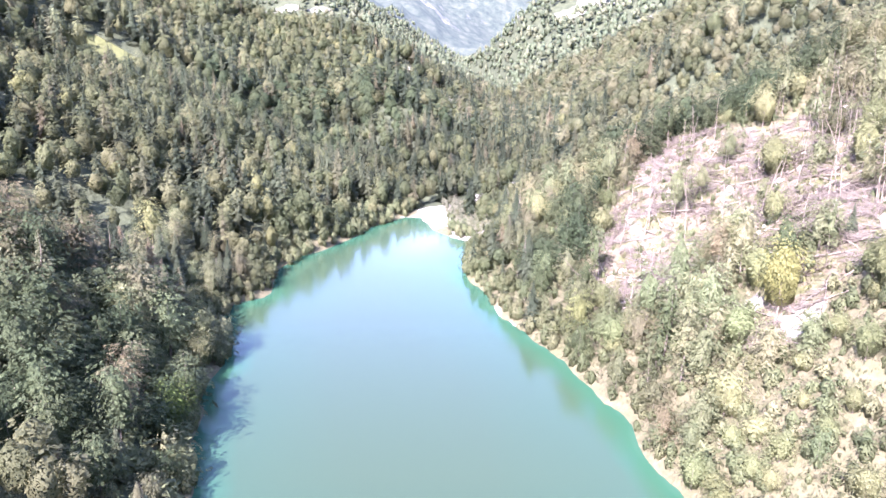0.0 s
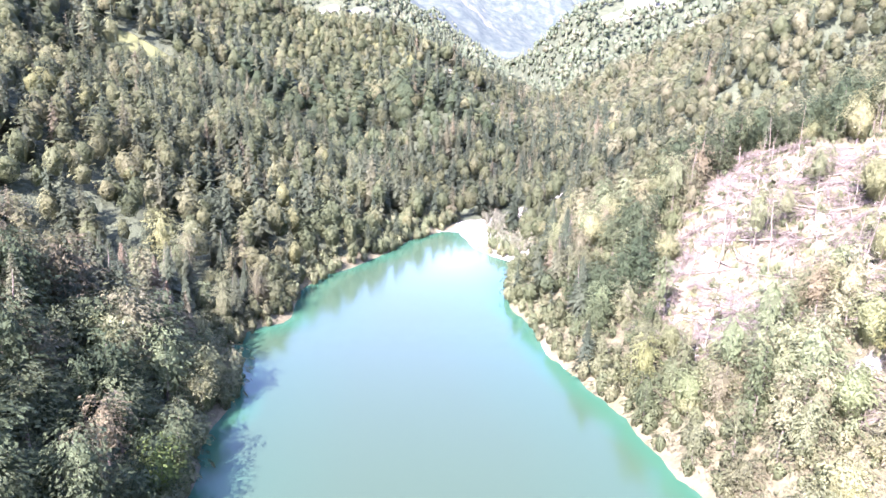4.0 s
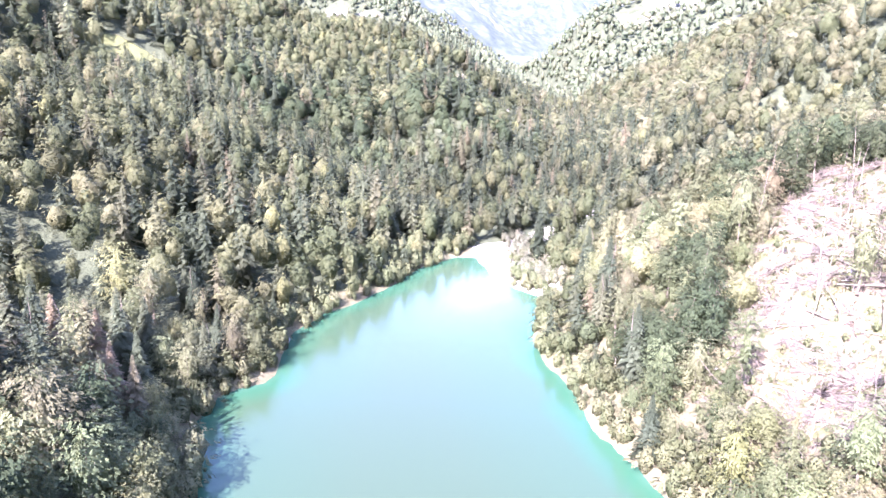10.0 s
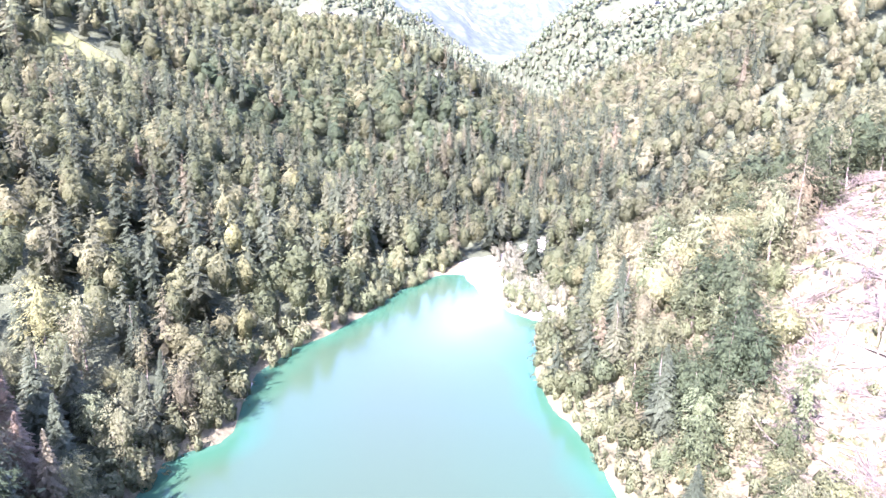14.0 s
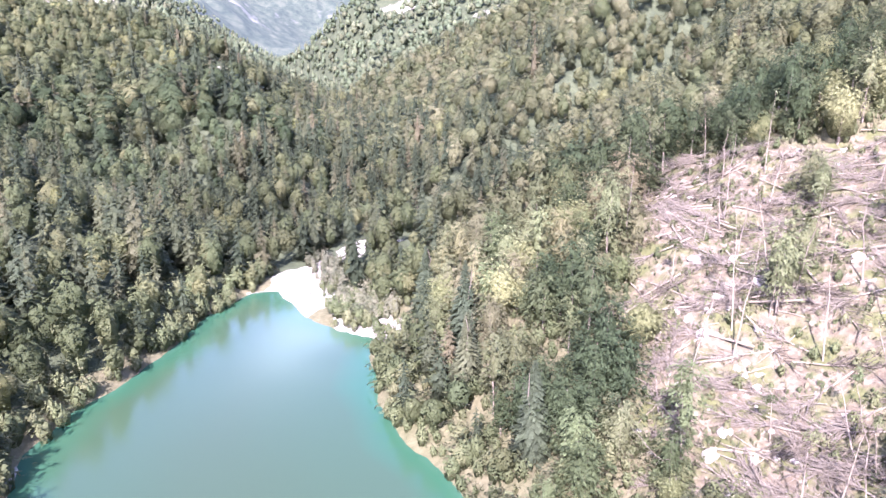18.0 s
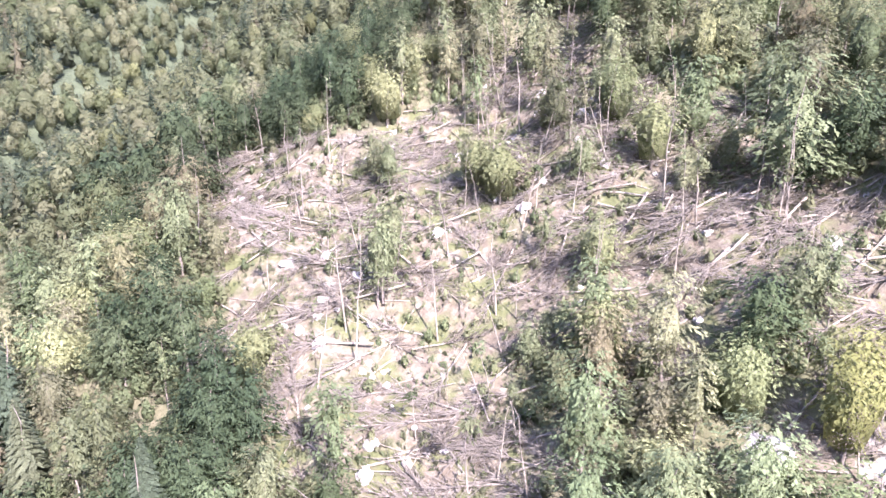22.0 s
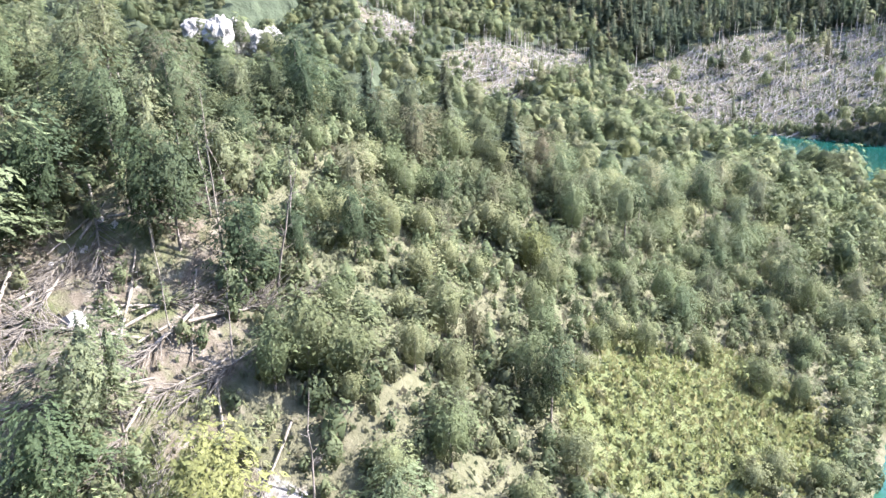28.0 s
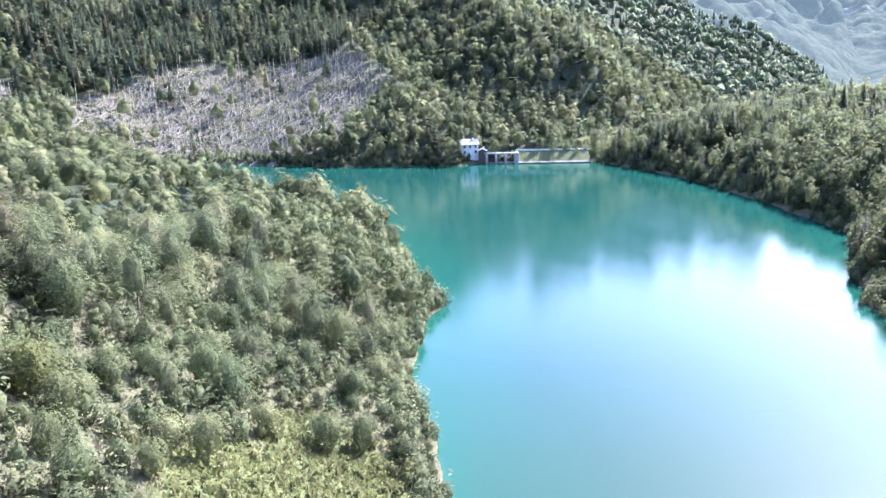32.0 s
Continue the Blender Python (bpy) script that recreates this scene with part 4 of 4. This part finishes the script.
keep = (d > -0.8) & (d < 7) & ~gravel(x, y) & ((x < -8) | (y < -130)) & ((y > 55) | (y < -45)) & ~((x > 50) & (x < 110) & (y < -222)) & (r.random(len(x)) < 0.85)
shrubs("shore_bushes", x[keep], y[keep], r.uniform(1.0, 2.3, keep.sum()), shrub_mat, "grey-green willow bushes along the waterline")

# grasses on the clearing and the meadow
x, y, _ = spots(24, 104, 5, 200, 0.85, 44)
mx, my, _ = spots(34, 74, 4, 84, 0.7, 45)
rich = meadow(mx, my) > 0.3
x, y = np.concatenate([x, mx[rich]]), np.concatenate([y, my[rich]])
share_of = np.maximum(np.where(bare(x, y) > 0.5, 0.5, 0.75), 1.0 * meadow(x, y))
keep = (from_shore(x, y) > 1) & (r.random(len(x)) < share_of)
x, y = x[keep], y[keep]
z = height(x, y)
n = len(x)
tufts = []
for k in range(3):
    up = np.column_stack([r.normal(0, 0.5, n), r.normal(0, 0.5, n), np.ones(n)])
    side = np.column_stack([r.normal(0, 1, n), r.normal(0, 1, n), r.normal(0, 0.2, n)])
    h = r.uniform(0.2, 0.55, n)
    at = np.column_stack([x + r.normal(0, 0.3, n), y + r.normal(0, 0.3, n), z + h * 0.7])
    tufts.append(cards(at, side, up, h, h * r.uniform(0.4, 0.8, n), r))
tufts = np.stack(tufts, 1)
grass_mat = foliage("dry_grass", [(0.0, (0.085, 0.105, 0.052)), (0.5, (0.125, 0.135, 0.075)), (1.0, (0.20, 0.18, 0.125))], False)
hay_mat = foliage("meadow_grass", [(0.0, (0.125, 0.150, 0.055)), (0.5, (0.165, 0.175, 0.070)), (1.0, (0.21, 0.20, 0.095))], False, 0.55)
lush = meadow(x, y) > 0.35
for name, chosen, mat, label in (("grass", ~lush, grass_mat, "tufts of green and dry grass on the open slope"), ("meadow_grass", lush, hay_mat, "tall yellow-green meadow grass on the bank")):
    v = tufts[chosen].reshape(-1, 3)
    tint = np.repeat(r.random(chosen.sum()), 12)
    tagged(new(name, mesh_of(name, v, np.arange(len(v)).reshape(-1, 4), [mat], tint=tint, soft=np.tile((0.0, 0.0, 1.0), (len(v), 1)))), label, "grass", kind="stuff")


def on_ground(x, y):
    """Height and the downhill tilt at a place."""
    h = float(height(np.array([x]), np.array([y]))[0])
    gx_ = float(height(np.array([x + 1.5]), np.array([y]))[0] - height(np.array([x - 1.5]), np.array([y]))[0]) / 3
    gy_ = float(height(np.array([x]), np.array([y + 1.5]))[0] - height(np.array([x]), np.array([y - 1.5]))[0]) / 3
    return h, gx_, gy_


def lying(x, y, heading, lift, roll=0.0, scale=1.0):
    """A pose on the slope with the x axis along the heading (radians)."""
    h, a, b_ = on_ground(x, y)
    along_x = Vector((math.cos(heading), math.sin(heading), a * math.cos(heading) + b_ * math.sin(heading))).normalized()
    up = Vector((-a, -b_, 1)).normalized()
    across = up.cross(along_x).normalized()
    up = along_x.cross(across)
    m_ = Matrix((along_x, across, up)).transposed().to_4x4()
    m_.translation = Vector((x, y, h)) + up * lift
    return m_ @ pose(0, 0, 0, math.degrees(roll)) @ Matrix.Scale(scale, 4)


def pick(n, test, seed, x0=28, x1=98, y0=78, y1=190):
    q = np.random.default_rng(seed)
    X, Y = q.uniform(x0, x1, n * 30), q.uniform(y0, y1, n * 30)
    good = test(X, Y)
    return X[good][:n], Y[good][:n], q


def fallen_trunk(q, length, radius):
    zs = np.linspace(-length / 2, length / 2, 6)
    line = np.column_stack([zs, q.normal(0, 0.08, 6), q.normal(0, 0.04, 6)])
    pieces = [tube(line, radius * np.linspace(1.1, 0.45, 6), 7)]
    for _ in range(5):
        k = q.uniform(-0.3, 0.48) * length
        a = q.uniform(0.2, 2.9)
        ln = q.uniform(0.3, 1.1)
        pieces.append(tube([(k, 0, 0), (k + ln * 0.5, math.cos(a) * ln, math.sin(a) * ln)], [radius * 0.3, 0.02], 4))
    v, f = merged(pieces)
    # closed, broken ends
    return v, f


def brush(q, length, spread, n):
    """The combed-back dry branches of a felled crown, along +x."""
    pieces = []
    for _ in range(n):
        k = q.uniform(0.0, 0.9) * length
        a = q.uniform(-0.2, math.pi + 0.2)
        ln = spread * q.uniform(0.4, 1.1) * (1.05 - 0.6 * k / length)
        side, up = math.cos(a) * ln * 0.55, max(math.sin(a) * ln * 0.38, -0.1)
        base = np.array([k, 0, 0.1])
        tip = base + (ln * q.uniform(0.5, 1.0), side, up)
        mid = base * 0.5 + tip * 0.5 + q.normal(0, 0.12, 3)
        pieces.append(tube([base, mid, tip], [0.05, 0.032, 0.010], 3))
        for _ in range(2):
            s0 = mid + (tip - mid) * q.uniform(0, 0.8)
            pieces.append(tube([s0, s0 + (tip - base) * 0.3 + q.normal(0, 0.22, 3)], [0.022, 0.008], 3))
    return merged(pieces)


q = np.random.default_rng(51)
LOGS = [mesh_of("log", *fallen_trunk(q, L, R), [dead_mat], smooth=True) for L, R in ((4, 0.045), (6, 0.06), (8, 0.072), (11, 0.095))]
open_ground = lambda X, Y: bare(X, Y) > 0.55
xs, ys, q = pick(120, open_ground, 52)
for i in range(len(xs)):
    head = q.normal(2.15, 0.5) if q.random() < 0.7 else q.uniform(0, math.pi)
    ob = new("fallen_log", LOGS[int(q.integers(4))])
    ob.matrix_basis = lying(xs[i], ys[i], head, 0.14 + 0.25 * q.random() ** 3, q.uniform(0, 6), q.uniform(0.75, 1.15))
    tagged(ob, "bleached fallen log lying on the stormy slope", "log", "fallen logs")
FELLED = []
for k in range(5):
    L = 9 + k
    FELLED.append((mesh_of("trunk", *fallen_trunk(q, L, 0.13), [dead_mat], smooth=True), mesh_of("dry_crown", *brush(q, L * 0.7, 4.0, 54), [twig_mat], smooth=True), L))
xs, ys, q = pick(280, lambda X, Y: bare(X, Y) > 0.35, 53)
for i in range(len(xs)):
    tr, br, L = FELLED[i % 5]
    root = new("fallen_tree")
    head = q.normal(2.2, 0.55) + (math.pi if q.random() < 0.25 else 0)
    root.matrix_basis = lying(xs[i], ys[i], head, 0.25, 0, q.uniform(0.75, 1.1))
    new("trunk", tr).parent = root
    c = new("dry_crown", br)
    c.parent = root
    c.matrix_basis = Matrix.Translation((-L * 0.1, 0, 0))
    tagged(c, "fan of dry brown branches")
    tagged(root, "storm-felled tree with combed dry branches on the slope", "fallen tree", "storm-felled trees")

# bare standing trunks
q = np.random.default_rng(54)
BARE = [trunk_mesh("trunk", q, h, 0.10, 16, dead_mat if k % 2 else bark_mat, reach=0.13, start=0.3, lean=0.05) for k, h in enumerate((9, 11, 12, 14, 10, 8))]
TOPS = [crown_mesh("crown", broad_crown(q, 110, h, 1.1, 0.3, 7, 0.6, False, 0.7, (0.28, 0.5)), leaf_mat) for h in (9, 11, 12, 14, 10, 8)]
xs, ys, q = pick(95, lambda X, Y: (bare(X, Y) > 0.25) | ((bare(X, Y) > 0.02) & (X > 60)), 55)
for i in range(len(xs)):
    k = int(q.integers(6))
    root = new("bare_tree")
    tilt = q.normal(0, 5, 2) if q.random() < 0.8 else q.normal(0, 16, 2)
    root.matrix_basis = pose(xs[i], ys[i], on_ground(xs[i], ys[i])[0], tilt[0], tilt[1], q.uniform(0, 360)) @ Matrix.Scale(q.uniform(0.7, 1.1), 4)
    new("trunk", BARE[k]).parent = root
    if q.random() < 0.55:
        new("crown", TOPS[k]).parent = root
    tagged(root, "tall thin stripped tree standing on the slope", "tree", "stripped trees")

# pale boulders
BOULDERS = []
for k in range(6):
    bm = bmesh.new()
    bmesh.ops.create_icosphere(bm, subdivisions=2, radius=0.5)
    for vert in bm.verts:
        vert.co *= 1 + 0.7 * noise.noise(vert.co * 2.6 + Vector((k * 7, 0, 0)))
        vert.co.z *= 0.7
    me = bpy.data.meshes.new("boulder")
    bm.to_mesh(me)
    bm.free()
    me.materials.append(rock_mat)
    BOULDERS.append(me)
xs, ys, q = pick(240, lambda X, Y: (bare(X, Y) > 0.6) & (value_noise(X, Y, 6, 60) > 0.0), 56)
for i in range(len(xs)):
    ob = new("boulder", BOULDERS[int(q.integers(6))])
    s = 0.35 + 1.5 * q.random() ** 3
    ob.matrix_basis = lying(xs[i], ys[i], q.uniform(0, 6), 0.1 * s, 0, s)
    tagged(ob, "pale limestone boulder half sunk in the slope", "rock", "slope boulders")

# ---- the far storm-felled slope ----
q = np.random.default_rng(61)
X, Y = q.uniform(150, 395, 16000), q.uniform(-356, -56, 16000)
good = (blown(X, Y) > 0.4) & (from_shore(X, Y) > 3)
X, Y = X[good][:4200], Y[good][:4200]
Z = height(X, Y)
lines = []
for i in range(len(X)):
    standing = i % 6 == 0
    ln = q.uniform(7, 14)
    if standing:
        tip = (q.normal(0, 0.5), q.normal(0, 0.5), ln)
    else:
        a = q.normal(2.0, 0.6)
        tip = (math.cos(a) * ln, math.sin(a) * ln, 0)
    x1, y1 = X[i] + tip[0], Y[i] + tip[1]
    z1 = Z[i] + ln if standing else float(height(np.array([x1]), np.array([y1]))[0]) + q.uniform(0.2, 1.6)
    w = 0.16 if standing else 0.2
    lines.append(tube([(X[i], Y[i], Z[i] + 0.1), (x1, y1, z1)], [w, w * 0.35], 3))
v, f = merged(lines)
tagged(new("storm_felled_trunks", mesh_of("trunks", v, f, [silver_mat], smooth=True)), "pale storm-felled and snapped trunks on a far slope", "felled trees", kind="stuff")
pos = q.random(len(X)) < 0.62
shrubs("slope_regrowth", X[pos], Y[pos] + 2.0, q.uniform(0.5, 1.2, pos.sum()), shrub_mat, "low green regrowth between felled trunks")

# ---- willows on the gravel bar ----
q = np.random.default_rng(63)
X, Y = q.uniform(-4, 22, 900), q.uniform(186, 250, 900)
e, _ = along([(9, 190, 0), (8, 203, 0), (5, 216, 0), (3, 228, 0)], X, Y)
good = (e < 3.6) & (from_shore(X, Y) > 1.2)
willow_mat = foliage("willow_leaves", [(0.0, (0.14, 0.158, 0.10)), (1.0, (0.22, 0.225, 0.16))], False, 0.5)
shrubs("willows", X[good][:160], Y[good][:160], q.uniform(0.8, 1.5, good[:900].sum())[:160], willow_mat, "grey-green willow thicket on the white gravel bar")

# ---- the pale crag on the ridge ----
crag = new("crag")
crag.matrix_basis = Matrix.Translation((235, 38, float(height(np.array([228.0]), np.array([18.0]))[0]) + 3.5))
q = np.random.default_rng(71)
for k in range(7):
    bm = bmesh.new()
    bmesh.ops.create_icosphere(bm, subdivisions=4, radius=1)
    sx, sy, sz = q.uniform(3, 6), q.uniform(5, 9), q.uniform(5, 10)
    for vert in bm.verts:
        p = vert.co * 1.7 + Vector((k * 11, 3, 5))
        f_ = 1 + 0.45 * noise.noise(p) + 0.2 * noise.noise(p * 2.6) + 0.1 * noise.noise(p * 7)
        vert.co = Vector((vert.co.x * sx * f_, vert.co.y * sy * f_, vert.co.z * sz * f_))
    me = bpy.data.meshes.new("rock_face")
    bm.to_mesh(me)
    bm.free()
    me.materials.append(rock_mat)
    ob = new("rock_face", me)
    ob.parent = crag
    ob.matrix_basis = Matrix.Translation((q.normal(0, 4), -11 + 3.6 * k + q.normal(0, 1), 2.5 + 0.8 * k + 3)) @ Matrix.Scale(0.6, 4)
tagged(crag, "pale bare limestone crag above the woods", "cliff")

# ---- the dam and its house ----
concrete = rocky("weathered_concrete", (0.30, 0.29, 0.27), (0.46, 0.45, 0.42), 0.7)
wet_mat = rocky("damp_dark_concrete", (0.07, 0.072, 0.06), (0.15, 0.148, 0.13), 0.7)
plaster = rocky("white_plaster", (0.70, 0.69, 0.66), (0.80, 0.79, 0.76), 0.9)
tiles = rocky("grey_roofing", (0.20, 0.195, 0.19), (0.34, 0.335, 0.33), 1.5)
timber = bark("dark_timber", (0.07, 0.05, 0.04), (0.16, 0.12, 0.09), 4)
glass_dark, _t, _b = shader("window_glass", 0.08, 0.5)
_b.inputs["Base Color"].default_value = (0.03, 0.035, 0.04, 1)
steel, _t, _b = shader("galvanised_steel", 0.4, 0.5)
_b.inputs["Base Color"].default_value, _b.inputs["Metallic"].default_value = (0.5, 0.5, 0.5, 1), 0.9


def block(bm, x0, x1, y0, y1, z0, z1):
    vs = [bm.verts.new((x, y, z)) for z in (z0, z1) for x, y in ((x0, y0), (x1, y0), (x1, y1), (x0, y1))]
    for f in ((3, 2, 1, 0), (4, 5, 6, 7), (0, 1, 5, 4), (1, 2, 6, 5), (2, 3, 7, 6), (3, 0, 4, 7)):
        bm.faces.new([vs[i] for i in f])
    return bm


def prism(bm, profile, x0, x1):
    """A profile in y and z drawn out along x."""
    a = [bm.verts.new((x0, y, z)) for y, z in profile]
    b_ = [bm.verts.new((x1, y, z)) for y, z in profile]
    bm.faces.new(a[::-1])
    bm.faces.new(b_)
    for i in range(len(profile)):
        j = (i + 1) % len(profile)
        bm.faces.new((a[i], a[j], b_[j], b_[i]))
    return bm


def part(name, bm, material, parent, label=""):
    me = bpy.data.meshes.new(name)
    bmesh.ops.recalc_face_normals(bm, faces=bm.faces)
    bm.to_mesh(me)
    bm.free()
    me.materials.append(material)
    ob = new(name, me)
    ob.parent = parent
    return tagged(ob, label)


# local axes: x along the dam from the spillway to the far abutment, y away from the lake
turn = math.atan2(-8.0, -31.0)
DAM = Matrix.Translation((87, -249.5, 0)) @ Matrix.Rotation(turn, 4, "Z")
# with this turn the lake lies on the side of negative y

dam = new("embankment_dam")
dam.matrix_basis = DAM
part("embankment", prism(bmesh.new(), [(-2.5, -6), (-0.5, 0.8), (6.5, 5.2), (11.5, 5.2), (22, -3), (22, -6)], 0, 36), lawn_mat, dam, "grassed earth bank")
part("footing", prism(bmesh.new(), [(-3.4, -6), (-3.2, 0.5), (-0.6, 0.95), (0.4, 0.6), (0, -6)], 0, 36), wet_mat, dam, "concrete footing at the waterline")
part("crest_road", block(bmesh.new(), 0, 37, 7.4, 11.0, 5.0, 5.32), concrete, dam, "pale road along the crest")
part("parapet", block(bmesh.new(), 0, 37, 6.8, 7.1, 5.2, 6.0), plaster, dam, "low white parapet")
tagged(dam, "grassed embankment dam with a pale crest road", "dam")

weir = new("spillway")
weir.matrix_basis = DAM
part("sill", block(bmesh.new(), -16, -0.5, -0.5, 8, -6, 0.35), concrete, weir)
for k in range(4):
    part("pier", prism(bmesh.new(), [(-2.2, -6), (-2.2, 3.2), (-1.2, 4.6), (7, 4.6), (7, -6)], -15.6 + 4.7 * k, -14.6 + 4.7 * k), concrete, weir)
part("deck", block(bmesh.new(), -16.4, -0.2, -1.0, 3.0, 4.62, 5.1), concrete, weir)
for z_ in (5.6, 6.1):
    part("rail", block(bmesh.new(), -16.4, -0.2, -0.95, -0.88, z_, z_ + 0.07), steel, weir)
for k in range(9):
    part("post", block(bmesh.new(), -16.3 + 2 * k, -16.22 + 2 * k, -0.95, -0.87, 5.1, 6.15), steel, weir)
part("abutment", block(bmesh.new(), -0.5, 0.6, -2.6, 9, -6, 5.3), concrete, weir)
part("gate", block(bmesh.new(), -14.6, -10.9, 1.0, 1.25, 0.3, 2.4), timber, weir, "dark weir gate")
tagged(weir, "concrete spillway with piers, deck and steel railing", "spillway")


def gable_house(name, m, w, dp, h, rise, walls, roof_mat, windows, label):
    root = new(name)
    root.matrix_basis = m
    bm = bmesh.new()
    prism(bm, [(-dp / 2, -3), (-dp / 2, h), (0, h + rise), (dp / 2, h), (dp / 2, -3)], -w / 2, w / 2)
    part("wall", bm, walls, root)
    for s in (-1, 1):
        bm = bmesh.new()
        o = 0.55
        y1, z1 = s * (dp / 2 + o), h - rise * o / (dp / 2)
        prism(bm, [(0, h + rise + 0.05), (y1, z1 + 0.05), (y1, z1 + 0.3), (0, h + rise + 0.3)], -w / 2 - o, w / 2 + o)
        part("roof", bm, roof_mat, root)
    for x_, z_, ww, hh, face in windows:
        win = part("window", block(bmesh.new(), x_ - ww / 2, x_ + ww / 2, face * dp / 2 - 0.06, face * dp / 2 + 0.06, z_, z_ + hh), timber, root)
        part("pane", block(bmesh.new(), x_ - ww / 2 + 0.1, x_ + ww / 2 - 0.1, face * dp / 2 - 0.08, face * dp / 2 + 0.08, z_ + 0.1, z_ + hh - 0.1), glass_dark, win)
    part("chimney", block(bmesh.new(), w * 0.2, w * 0.2 + 0.7, -0.9, -0.2, h, h + rise + 0.9), plaster, root)
    return tagged(root, label, "house")


gable_house("lake_house", DAM @ pose(-24.0, 4.5, 4.4, 0, 0, 12), 8.4, 7.0, 4.9, 2.2, plaster, tiles,
            [(-2.8, 3.2, 1.0, 1.3, -1), (0.0, 3.2, 1.0, 1.3, -1), (2.8, 3.2, 1.0, 1.3, -1), (-2.8, 0.6, 1.0, 1.3, -1), (2.8, 0.6, 1.0, 1.3, -1)],
            "white plastered two-storey house with a pale gabled roof")
gable_house("gate_hut", DAM @ pose(-17.2, 1.5, 2.8, 0, 0, 90), 4.0, 3.8, 3.4, 0.9, timber, tiles, [(0.0, 1.6, 0.9, 0.9, -1)],
            "dark timber gate hut with a grey roof beside the spillway")
